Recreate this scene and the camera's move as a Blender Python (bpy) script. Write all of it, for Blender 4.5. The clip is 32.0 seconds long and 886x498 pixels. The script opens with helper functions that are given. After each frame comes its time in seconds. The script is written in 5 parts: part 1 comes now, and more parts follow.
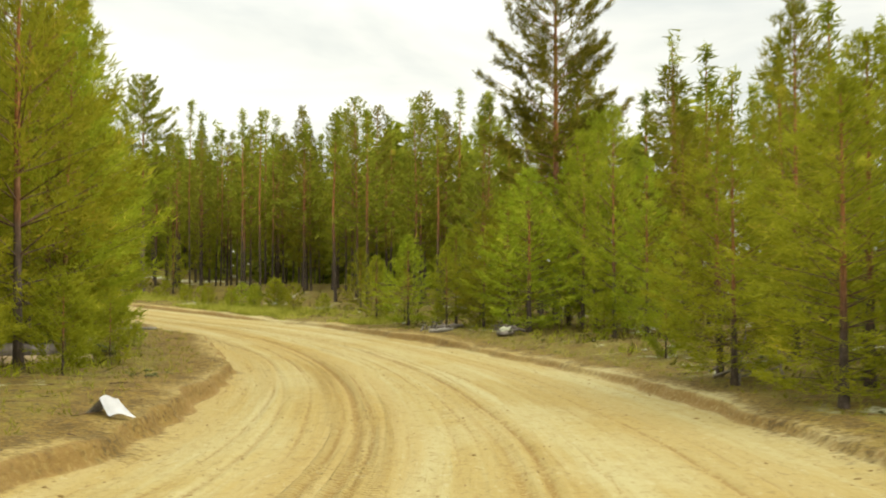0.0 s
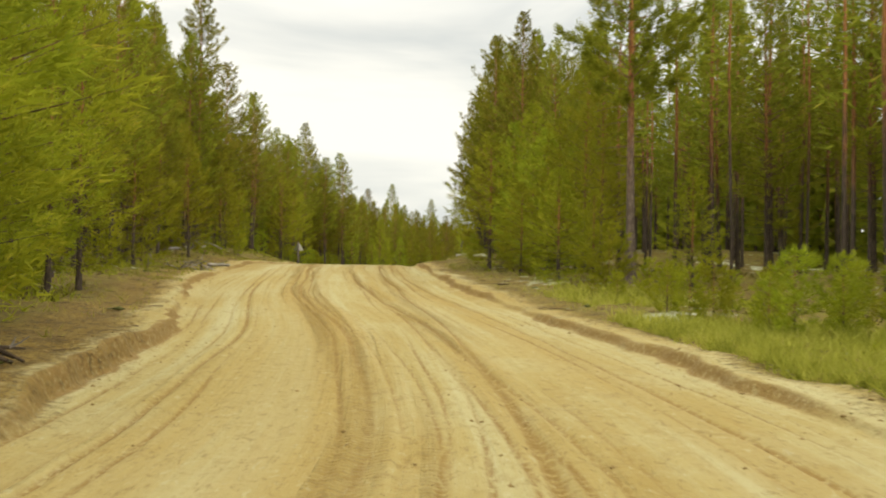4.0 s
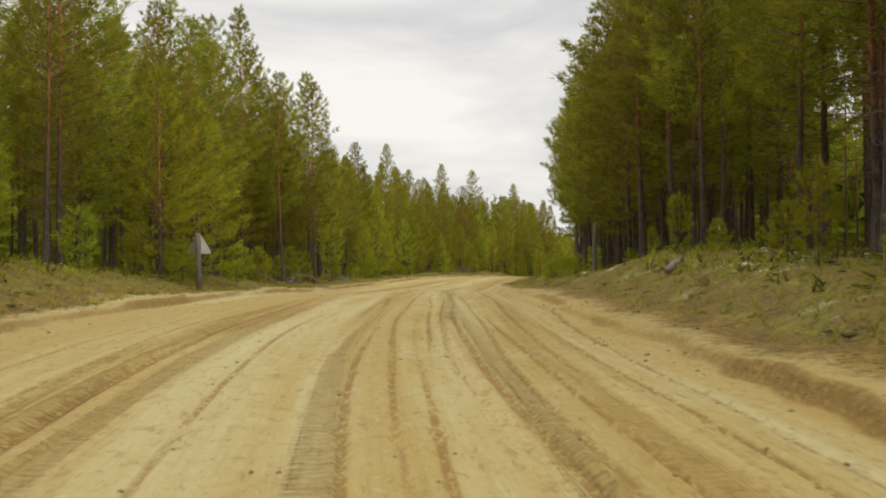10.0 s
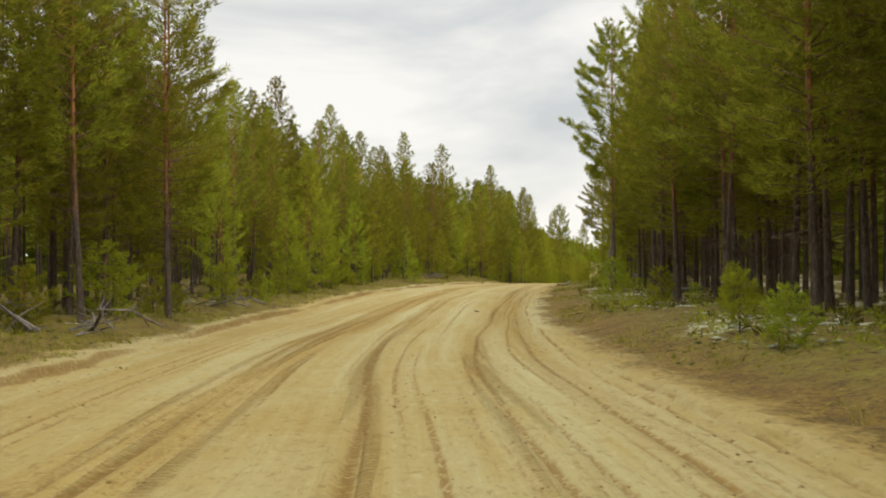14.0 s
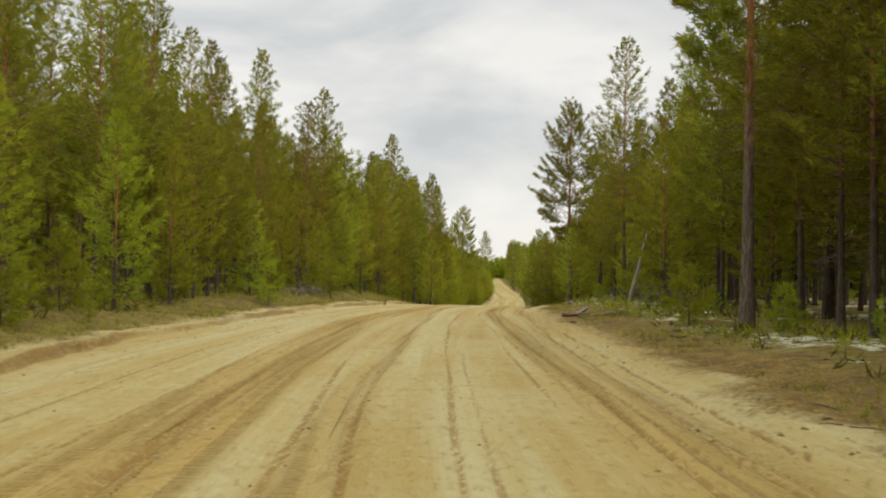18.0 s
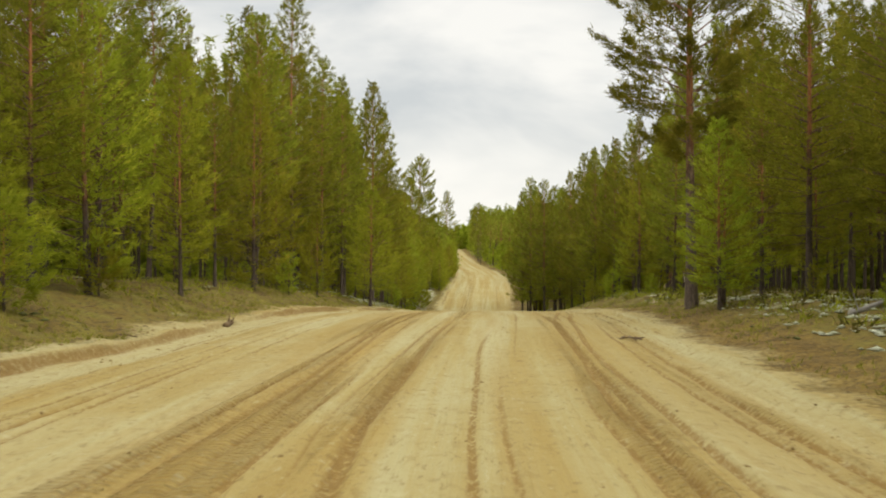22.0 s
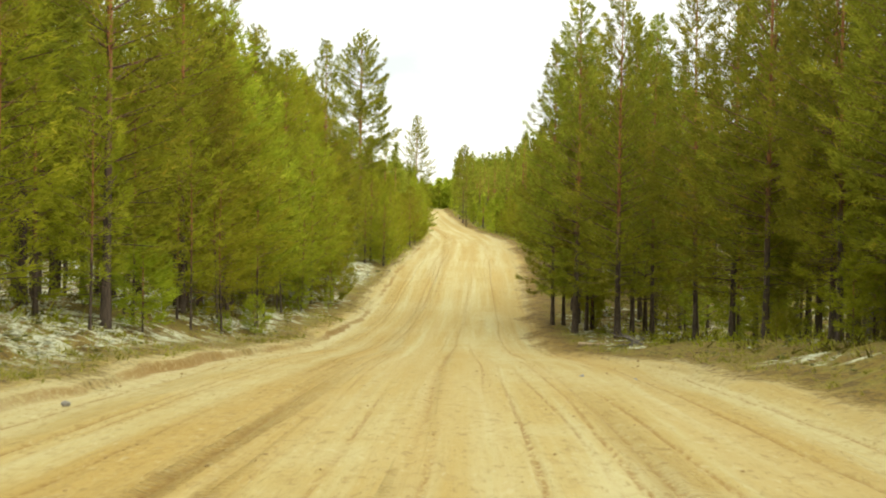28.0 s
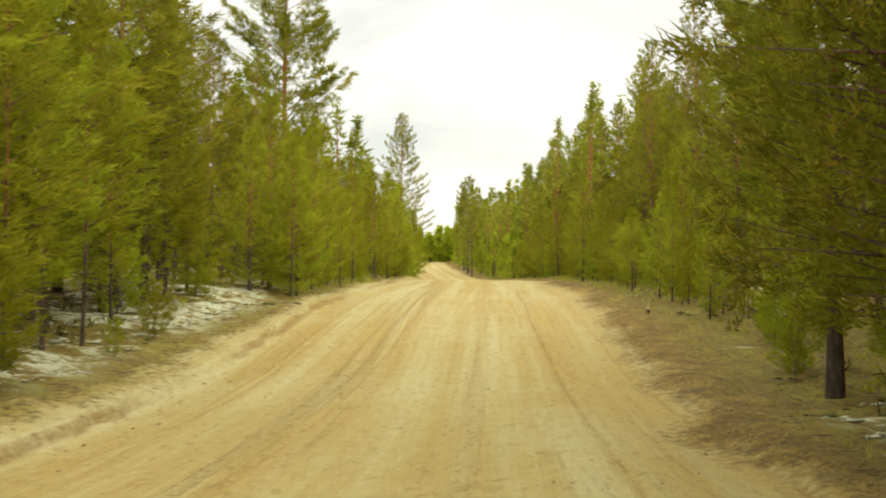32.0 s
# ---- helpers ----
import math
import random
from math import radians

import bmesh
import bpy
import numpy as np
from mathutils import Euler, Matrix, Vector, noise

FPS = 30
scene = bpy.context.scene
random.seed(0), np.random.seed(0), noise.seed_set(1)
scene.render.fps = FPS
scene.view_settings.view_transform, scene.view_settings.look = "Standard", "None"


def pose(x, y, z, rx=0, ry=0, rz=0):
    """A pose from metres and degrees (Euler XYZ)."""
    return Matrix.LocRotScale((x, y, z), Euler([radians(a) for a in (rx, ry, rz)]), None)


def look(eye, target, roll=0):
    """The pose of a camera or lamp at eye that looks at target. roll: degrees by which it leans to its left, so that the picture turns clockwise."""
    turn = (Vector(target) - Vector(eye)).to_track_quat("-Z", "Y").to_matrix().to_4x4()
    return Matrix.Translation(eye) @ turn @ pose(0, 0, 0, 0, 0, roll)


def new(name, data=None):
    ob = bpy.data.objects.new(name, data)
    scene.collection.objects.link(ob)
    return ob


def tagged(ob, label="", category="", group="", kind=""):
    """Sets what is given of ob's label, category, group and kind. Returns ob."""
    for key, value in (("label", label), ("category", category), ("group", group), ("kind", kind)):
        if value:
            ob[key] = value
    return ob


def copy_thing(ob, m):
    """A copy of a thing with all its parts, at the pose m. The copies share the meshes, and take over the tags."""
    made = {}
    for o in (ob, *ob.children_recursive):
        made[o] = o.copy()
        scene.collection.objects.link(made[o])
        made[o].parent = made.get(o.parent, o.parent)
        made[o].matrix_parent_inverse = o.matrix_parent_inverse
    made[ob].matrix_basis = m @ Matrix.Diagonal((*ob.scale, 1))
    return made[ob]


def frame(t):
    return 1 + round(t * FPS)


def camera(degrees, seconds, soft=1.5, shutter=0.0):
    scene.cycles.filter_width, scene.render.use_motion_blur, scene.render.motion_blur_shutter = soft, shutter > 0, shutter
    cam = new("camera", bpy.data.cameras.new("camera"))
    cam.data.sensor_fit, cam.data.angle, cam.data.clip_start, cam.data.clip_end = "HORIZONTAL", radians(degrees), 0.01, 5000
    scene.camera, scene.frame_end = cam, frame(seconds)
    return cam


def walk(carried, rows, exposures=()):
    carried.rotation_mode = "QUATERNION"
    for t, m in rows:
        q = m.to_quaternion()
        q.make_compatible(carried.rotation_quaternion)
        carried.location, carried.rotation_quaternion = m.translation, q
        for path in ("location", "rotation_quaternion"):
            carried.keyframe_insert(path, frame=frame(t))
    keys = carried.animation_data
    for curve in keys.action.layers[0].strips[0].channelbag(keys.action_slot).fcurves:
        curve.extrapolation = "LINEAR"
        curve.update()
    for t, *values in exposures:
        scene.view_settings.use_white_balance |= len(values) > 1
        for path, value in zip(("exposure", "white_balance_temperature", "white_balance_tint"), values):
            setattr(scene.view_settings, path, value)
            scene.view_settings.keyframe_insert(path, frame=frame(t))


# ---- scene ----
cam = camera(42.3, 32.0, soft=1.9, shutter=0.18)
PATH = [
    (0, (-25.816, -65.176, 1.131), (-24.562, -63.62, 1.206), 0.0),
    (0.5, (-21.573, -60.625, 1.004), (-20.428, -58.985, 0.981), -0.1),
    (1, (-17.625, -55.81, 0.815), (-16.591, -54.098, 0.763), -0.2),
    (1.5, (-13.997, -50.815, 0.682), (-13.057, -49.05, 0.718), 0.2),
    (2, (-10.748, -45.725, 0.646), (-9.866, -43.93, 0.677), -0.7),
    (2.5, (-7.886, -40.683, 0.682), (-7.139, -38.829, 0.687), -0.4),
    (3, (-5.495, -35.59, 0.827), (-4.904, -33.68, 0.866), 1.0),
    (3.5, (-3.586, -30.508, 0.91), (-3.184, -28.554, 1.05), 2.4),
    (4, (-2.022, -25.387, 0.953), (-1.78, -23.403, 1.02), 0.8),
    (4.5, (-0.852, -20.2, 1.092), (-0.793, -18.203, 1.182), 1.2),
    (5, (-0.136, -14.996, 1.236), (-0.098, -12.998, 1.317), 0.6),
    (5.5, (0.179, -9.848, 1.37), (0.202, -7.85, 1.455), 0.3),
    (6, (0.19, -4.832, 1.518), (0.2, -2.834, 1.624), 0.1),
    (6.5, (0.007, 0.005, 1.709), (0.007, 2.0, 1.847), 0.1),
    (7, (-0.228, 4.663, 1.955), (-0.213, 6.662, 2.031), -1.3),
    (7.5, (-0.293, 9.253, 2.224), (-0.246, 11.251, 2.288), 0.8),
    (8, (-0.212, 13.908, 2.483), (-0.105, 15.905, 2.534), -0.3),
    (8.5, (-0.162, 18.525, 2.737), (-0.072, 20.523, 2.789), -1.0),
    (9, (-0.072, 23.154, 2.943), (0.031, 25.151, 2.99), -0.7),
    (9.5, (0.172, 27.763, 3.135), (0.374, 29.752, 3.149), -0.3),
    (10, (0.457, 32.498, 3.324), (0.732, 34.479, 3.357), -0.7),
    (10.5, (0.735, 37.376, 3.531), (0.957, 39.362, 3.592), -0.6),
    (11, (1.005, 42.291, 3.753), (1.23, 44.276, 3.84), 0.1),
    (11.5, (1.276, 47.08, 3.918), (1.532, 49.062, 3.994), 0.2),
    (12, (1.789, 51.705, 4.022), (2.025, 53.689, 4.105), 0.6),
    (12.5, (2.405, 56.131, 3.995), (2.677, 58.112, 4.034), 0.2),
    (13, (3.083, 60.503, 4.003), (3.416, 62.475, 4.045), -0.1),
    (13.5, (3.724, 64.907, 4.089), (4.084, 66.874, 4.144), -0.6),
    (14, (4.358, 69.485, 4.083), (4.72, 71.452, 4.108), -0.3),
    (14.5, (5.004, 74.288, 4.009), (5.371, 76.254, 4.024), 0.1),
    (15, (5.679, 79.317, 3.92), (6.057, 81.281, 3.951), 0.5),
    (15.5, (6.4, 84.548, 3.838), (6.794, 86.508, 3.906), 1.0),
    (16, (7.191, 89.944, 3.75), (7.639, 91.893, 3.793), 0.4),
    (16.5, (8.095, 95.462, 3.7), (8.533, 97.413, 3.718), 1.2),
    (17, (9.253, 101.055, 3.691), (9.7, 103.004, 3.69), 1.5),
    (17.5, (10.582, 106.742, 3.68), (11.108, 108.671, 3.695), 0.9),
    (18, (12.008, 112.501, 3.68), (12.579, 114.417, 3.732), 0.9),
    (18.5, (13.502, 118.271, 3.73), (14.132, 120.169, 3.775), 0.6),
    (19, (15.024, 124.073, 3.812), (15.66, 125.969, 3.848), 0.5),
    (19.5, (16.757, 129.87, 3.85), (17.384, 131.769, 3.892), 0.6),
    (20, (18.625, 135.745, 3.913), (19.318, 137.621, 3.948), -0.4),
    (20.5, (20.485, 141.555, 3.945), (21.193, 143.425, 3.967), -1.3),
    (21, (22.245, 147.163, 3.876), (22.891, 149.053, 3.969), -0.7),
    (21.5, (24.029, 152.566, 3.83), (24.653, 154.466, 3.862), -0.0),
    (22, (25.854, 157.88, 3.809), (26.503, 159.772, 3.811), 0.1),
    (22.5, (27.711, 163.142, 3.782), (28.387, 165.024, 3.799), -0.5),
    (23, (29.604, 168.32, 3.697), (30.32, 170.187, 3.707), -1.1),
    (23.5, (31.561, 173.302, 3.667), (32.246, 175.181, 3.684), -1.1),
    (24, (33.529, 178.197, 3.61), (34.195, 180.083, 3.615), -1.2),
    (24.5, (35.464, 183.015, 3.505), (36.171, 184.885, 3.477), -0.9),
    (25, (37.385, 187.9, 3.416), (38.093, 189.771, 3.401), -0.1),
    (25.5, (39.378, 192.775, 3.35), (40.114, 194.634, 3.309), -0.2),
    (26, (41.309, 197.685, 3.185), (42.036, 199.547, 3.111), -0.0),
    (26.5, (43.174, 202.613, 2.913), (43.89, 204.478, 2.818), 0.2),
    (27, (45.024, 207.508, 2.549), (45.727, 209.378, 2.452), 0.5),
    (27.5, (46.911, 212.314, 2.19), (47.601, 214.189, 2.106), 1.1),
    (28, (48.847, 216.997, 1.978), (49.515, 218.881, 1.925), 0.9),
    (28.5, (50.719, 221.59, 1.733), (51.391, 223.474, 1.709), 0.9),
    (29, (52.518, 226.199, 1.506), (53.132, 228.103, 1.489), 0.9),
    (29.5, (54.307, 230.839, 1.243), (54.892, 232.751, 1.224), 0.8),
    (30, (56.065, 235.565, 0.862), (56.673, 237.47, 0.861), 0.8),
    (30.5, (57.701, 240.31, 0.391), (58.341, 242.205, 0.38), 0.5),
    (31, (59.27, 245.079, -0.099), (59.858, 246.989, -0.169), 0.4),
    (31.5, (60.937, 249.6, -0.6), (61.498, 251.52, -0.605), -0.2),
    (32, (62.712, 253.706, -0.88), (63.369, 255.593, -0.808), 0.3),
]
EXPOSURE = [(0, 0.5, 7200, 6), (1, 0.6, 7150, 5), (2, 0.5, 7250, 6), (3, 0.48, 7250, 6), (4.5, 0.22, 7150, 9), (6.5, 0.0, 7050, 13), (9, 0.03, 7000, 14), (11, 0.20, 6930, 12), (13, 0.20, 6880, 11), (17, 0.03, 6850, 11), (20, 0.17, 6800, 11), (22, 0.18, 6850, 10), (25.5, 0.45, 6950, 10), (27.5, 0.62, 7050, 7), (29, 0.97, 7050, 4), (31, 0.98, 7000, 4), (32, 0.6, 7400, 7)]
walk(cam, [(t, look(eye, target, roll)) for t, eye, target, roll in PATH], EXPOSURE)

# ---- sky and light: bright overcast ----
world = bpy.data.worlds.new("world")
scene.world = world
world.use_nodes = True
wn, wl = world.node_tree.nodes, world.node_tree.links
wn.clear()


def node(nodes, kind, **values):
    n = nodes.new(kind)
    for key, value in values.items():
        if key in n.inputs:
            n.inputs[key].default_value = value
    return n


SUN_ELEVATION, SUN_TURN = radians(35), radians(160)
sky = wn.new("ShaderNodeTexSky")
sky.sky_type, sky.sun_disc = "NISHITA", False
sky.sun_elevation, sky.sun_rotation = SUN_ELEVATION, SUN_TURN
sky_bg = node(wn, "ShaderNodeBackground", Strength=0.10)
wl.new(sky.outputs[0], sky_bg.inputs["Color"])
coord = wn.new("ShaderNodeTexCoord")
squash = wn.new("ShaderNodeMapping")
squash.inputs["Scale"].default_value = (1.0, 1.0, 3.2)
wl.new(coord.outputs["Generated"], squash.inputs["Vector"])
cloud = node(wn, "ShaderNodeTexNoise", Scale=3.4, Detail=5.0, Roughness=0.52, Distortion=0.4)
wl.new(squash.outputs[0], cloud.inputs["Vector"])
tone = wn.new("ShaderNodeValToRGB")
tone.color_ramp.elements[0].position, tone.color_ramp.elements[0].color = 0.36, (0.62, 0.665, 0.70, 1)
tone.color_ramp.elements[1].position, tone.color_ramp.elements[1].color = 0.62, (0.96, 0.97, 0.955, 1)
wl.new(cloud.outputs["Fac"], tone.inputs["Fac"])
cloud_bg = wn.new("ShaderNodeBackground")
wl.new(tone.outputs["Color"], cloud_bg.inputs["Color"])
# an overcast sky grows brighter towards the zenith
upward = wn.new("ShaderNodeSeparateXYZ")
wl.new(coord.outputs["Generated"], upward.inputs[0])
zenith = wn.new("ShaderNodeMapRange")
zenith.inputs["From Min"].default_value, zenith.inputs["From Max"].default_value = 0.22, 1.0
zenith.inputs["To Min"].default_value, zenith.inputs["To Max"].default_value = 0.90, 2.7
wl.new(upward.outputs["Z"], zenith.inputs["Value"])
wl.new(zenith.outputs[0], cloud_bg.inputs["Strength"])
cover = wn.new("ShaderNodeMixShader")
cover.inputs["Fac"].default_value = 0.93
wl.new(sky_bg.outputs[0], cover.inputs[1])
wl.new(cloud_bg.outputs[0], cover.inputs[2])
world_out = wn.new("ShaderNodeOutputWorld")
wl.new(cover.outputs[0], world_out.inputs["Surface"])

sun = new("sun", bpy.data.lights.new("sun", "SUN"))
sun.data.energy, sun.data.angle, sun.data.color = 1.5, radians(60), (1.0, 0.95, 0.86)
sun.matrix_world = look((25, -75, 56), (0, 0, 0))



# ---- materials ----
class Mat:
    """A node material under construction."""

    def __init__(self, name, roughness=0.9):
        self.m = bpy.data.materials.new(name)
        self.m.use_nodes = True
        self.n, self.l = self.m.node_tree.nodes, self.m.node_tree.links
        self.b = self.n["Principled BSDF"]
        self.out = self.n["Material Output"]
        self.b.inputs["Roughness"].default_value = roughness
        self.b.inputs["Specular IOR Level"].default_value = 0.2

    def add(self, kind, **values):
        return node(self.n, kind, **values)

    def coords(self, scale=(1, 1, 1), attribute="", world_space=False):
        mp = self.add("ShaderNodeMapping")
        mp.inputs["Scale"].default_value = scale
        if attribute:
            src = self.add("ShaderNodeAttribute")
            src.attribute_name = attribute
            self.l.new(src.outputs["Vector"], mp.inputs["Vector"])
        elif world_space:
            src = self.add("ShaderNodeNewGeometry")
            self.l.new(src.outputs["Position"], mp.inputs["Vector"])
        else:
            src = self.add("ShaderNodeTexCoord")
            self.l.new(src.outputs["Object"], mp.inputs["Vector"])
        return mp.outputs[0]

    def noise(self, vector, scale, detail=4.0, rough=0.55, distortion=0.0):
        t = self.add("ShaderNodeTexNoise", Scale=scale, Detail=detail, Roughness=rough, Distortion=distortion)
        self.l.new(vector, t.inputs["Vector"])
        return t.outputs["Fac"]

    def ramp(self, fac, *stops):
        r = self.add("ShaderNodeValToRGB")
        e = r.color_ramp.elements
        while len(e) < len(stops):
            e.new(0.5)
        for el, (p, c) in zip(e, stops):
            el.position = p
            el.color = (*c, 1) if len(c) == 3 else c
        self.l.new(fac, r.inputs["Fac"])
        return r.outputs["Color"]

    def mask(self, fac, low, high):
        r = self.add("ShaderNodeMapRange")
        r.interpolation_type = "SMOOTHSTEP"
        r.inputs["From Min"].default_value, r.inputs["From Max"].default_value = low, high
        self.l.new(fac, r.inputs["Value"])
        return r.outputs["Result"]

    def math(self, op, a, b=0.5):
        m = self.add("ShaderNodeMath")
        m.operation = op
        for i, v in enumerate((a, b)):
            if isinstance(v, (int, float)):
                m.inputs[i].default_value = v
            else:
                self.l.new(v, m.inputs[i])
        return m.outputs[0]

    def mix(self, fac, a, b, blend="MIX"):
        m = self.add("ShaderNodeMix")
        m.data_type, m.blend_type = "RGBA", blend
        for sock, v in ((m.inputs[0], fac), (m.inputs[6], a), (m.inputs[7], b)):
            if isinstance(v, (int, float)):
                sock.default_value = v
            elif isinstance(v, tuple):
                sock.default_value = (*v, 1)
            else:
                self.l.new(v, sock)
        return m.outputs[2]

    def bump(self, height, strength=0.4, distance=0.02, normal=None):
        b = self.add("ShaderNodeBump", Strength=strength, Distance=distance)
        self.l.new(height, b.inputs["Height"])
        if normal:
            self.l.new(normal, b.inputs["Normal"])
        return b.outputs[0]

    def done(self, color, normal=None):
        self.l.new(color, self.b.inputs["Base Color"])
        if normal:
            self.l.new(normal, self.b.inputs["Normal"])
        return self.m


def attribute(mt, name, out="Fac"):
    a = mt.add("ShaderNodeAttribute")
    a.attribute_name = name
    return a.outputs[out]


def ground_material():
    """Loose sand that gives way to brown dirt, needle litter, moss and lichen beyond the road's edge."""
    mt = Mat("sand_and_forest_floor", 0.95)
    pos = mt.coords(world_space=True)
    # flow = (across, along, 0) in metres, so that wheel streaks follow the road
    streak = mt.noise(mt.coords((1.1, 0.03, 1), "flow"), 1.0, 6.0, 0.66)
    fine_streak = mt.noise(mt.coords((7.0, 0.09, 1), "flow"), 1.0, 4.0, 0.66)
    hair = mt.noise(mt.coords((22.0, 0.35, 1), "flow"), 1.0, 3.0, 0.6)
    scuff = mt.noise(mt.coords((5.0, 2.2, 1), "flow"), 1.0, 4.0, 0.68, 0.6)
    patch = mt.noise(pos, 0.24, 5.0, 0.62)
    mid = mt.noise(pos, 1.6, 5.0, 0.62)
    clod = mt.noise(pos, 7.5, 4.0, 0.65)
    grain = mt.noise(pos, 42.0, 3.0, 0.7)
    fleck = mt.noise(mt.coords((9.0, 4.0, 1), "flow"), 1.0, 3.0, 0.7, 0.8)
    litter_n = mt.noise(pos, 17.0, 4.0, 0.7, 0.5)
    broad = mt.noise(mt.coords((0.55, 0.012, 1), "flow"), 1.0, 4.0, 0.6)
    edge = attribute(mt, "edge")
    sand = mt.ramp(streak, (0.36, (0.316, 0.229, 0.073)), (0.47, (0.357, 0.280, 0.105)), (0.56, (0.389, 0.332, 0.154)), (0.68, (0.426, 0.380, 0.201)))
    sand = mt.mix(mt.math("MULTIPLY", mt.mask(patch, 0.46, 0.60), 0.45), sand, (0.402, 0.350, 0.173))
    sand = mt.mix(mt.math("MULTIPLY", mt.mask(broad, 0.48, 0.58), 0.55), sand, (0.324, 0.225, 0.064))
    worn = attribute(mt, "wear")
    lane = mt.math("MULTIPLY", worn, mt.mask(mt.noise(mt.coords((0.9, 0.05, 1), "flow"), 1.0, 3.0), 0.30, 0.55))
    sand = mt.mix(mt.math("MULTIPLY", lane, 0.44), sand, (0.355, 0.232, 0.056))
    sand = mt.mix(mt.math("MULTIPLY", mt.math("MULTIPLY", lane, mt.mask(fine_streak, 0.45, 0.56)), 0.5), sand, (0.287, 0.200, 0.058))
    sand = mt.mix(mt.math("MULTIPLY", mt.mask(mid, 0.58, 0.72), 0.22), sand, (0.295, 0.212, 0.070))
    sand = mt.mix(mt.math("MULTIPLY", mt.mask(hair, 0.57, 0.67), 0.16), sand, (0.238, 0.166, 0.056))
    sand = mt.mix(mt.math("MULTIPLY", mt.math("MULTIPLY", mt.math("ADD", mt.math("MULTIPLY", lane, 0.6), 0.4), mt.mask(scuff, 0.55, 0.62)), 0.62), sand, (0.226, 0.151, 0.047))
    sand = mt.mix(mt.math("MULTIPLY", mt.mask(fleck, 0.58, 0.64), 0.5), sand, (0.205, 0.140, 0.047))
    sand = mt.mix(mt.math("MULTIPLY", mt.mask(fleck, 0.40, 0.34), 0.35), sand, (0.459, 0.416, 0.243))
    # crumbled damp sand in ruts and on cut banks, their shade painted in
    rut = attribute(mt, "rut")
    speckle = mt.noise(pos, 11.0, 4.0, 0.72, 0.4)
    crumb_shade = mt.math("MULTIPLY", mt.mask(rut, 0.18, 0.7), mt.mask(speckle, 0.40, 0.50))
    sand = mt.mix(mt.math("MULTIPLY", crumb_shade, 0.80), sand, (0.195, 0.108, 0.024))
    loose = mt.math("MULTIPLY", lane, mt.mask(speckle, 0.52, 0.60))
    sand = mt.mix(mt.math("MULTIPLY", loose, 0.50), sand, (0.245, 0.140, 0.028))
    bank = mt.math("MULTIPLY", mt.mask(rut, 0.2, 0.7), mt.mask(edge, -0.2, -0.08))
    sand = mt.mix(mt.math("MULTIPLY", bank, mt.math("ADD", mt.math("MULTIPLY", mt.mask(speckle, 0.35, 0.6), 0.4), 0.5)), sand, (0.215, 0.132, 0.040))
    sand = mt.mix(mt.math("MULTIPLY", mt.mask(grain, 0.56, 0.72), 0.25), sand, (0.28, 0.19, 0.065))
    # trodden dirt beside the road, then the forest floor
    dirt = mt.ramp(mid, (0.32, (0.104, 0.064, 0.014)), (0.52, (0.192, 0.121, 0.024)), (0.72, (0.276, 0.189, 0.043)))
    dirt = mt.mix(mt.math("MULTIPLY", mt.mask(clod, 0.50, 0.64), 0.7), dirt, (0.105, 0.072, 0.025))
    dirt = mt.mix(mt.math("MULTIPLY", mt.mask(litter_n, 0.52, 0.58), 0.75), dirt, (0.055, 0.036, 0.015))
    dirt = mt.mix(mt.math("MULTIPLY", mt.mask(litter_n, 0.42, 0.36), 0.45), dirt, (0.36, 0.29, 0.14))
    soil = mt.ramp(mid, (0.30, (0.088, 0.062, 0.014)), (0.44, (0.177, 0.120, 0.023)), (0.56, (0.172, 0.144, 0.022)), (0.74, (0.260, 0.213, 0.036)))
    soil = mt.mix(mt.math("MULTIPLY", mt.mask(clod, 0.48, 0.64), 0.8), soil, (0.065, 0.044, 0.018))
    soil = mt.mix(mt.math("MULTIPLY", mt.mask(grain, 0.55, 0.7), 0.4), soil, (0.25, 0.19, 0.08))
    soil = mt.mix(mt.math("MULTIPLY", mt.mask(litter_n, 0.43, 0.36), 0.5), soil, (0.27, 0.215, 0.08))
    soil = mt.mix(mt.math("MULTIPLY", mt.mask(litter_n, 0.55, 0.62), 0.6), soil, (0.05, 0.036, 0.016))
    ragged = mt.math("MULTIPLY", mt.math("SUBTRACT", mt.math("ADD", mt.math("MULTIPLY", patch, 0.6), mt.math("MULTIPLY", clod, 0.4)), 0.5), 4.0)
    lichen = mt.math("ADD", mt.math("ADD", patch, mt.math("MULTIPLY", mid, 0.55)), mt.math("MULTIPLY", attribute(mt, "lichen"), 0.20))
    spot = mt.math("MULTIPLY", mt.mask(lichen, 0.90, 0.98), mt.mask(mt.math("SUBTRACT", mt.math("ADD", edge, ragged), attribute(mt, "bare")), 0.6, 2.0))
    soil = mt.mix(mt.math("MULTIPLY", spot, mt.mask(mt.math("ADD", mt.math("MULTIPLY", clod, 0.5), mt.math("MULTIPLY", mid, 0.5)), 0.46, 0.54)), soil, mt.ramp(grain, (0.3, (0.34, 0.35, 0.21)), (0.7, (0.60, 0.61, 0.46))))
    rough_edge = mt.math("ADD", edge, ragged)
    color = mt.mix(mt.mask(mt.math("SUBTRACT", rough_edge, attribute(mt, "crest")), -0.1, 0.7), sand, dirt)
    color = mt.mix(mt.mask(mt.math("SUBTRACT", rough_edge, attribute(mt, "bare")), -0.3, 0.9), color, soil)
    # tyre tread in some lanes
    wave = mt.add("ShaderNodeTexWave", Scale=2.3, Distortion=4.5, Detail=2.0)
    wave.bands_direction = "Y"
    mt.l.new(mt.coords((0.6, 1.0, 1), "flow"), wave.inputs["Vector"])
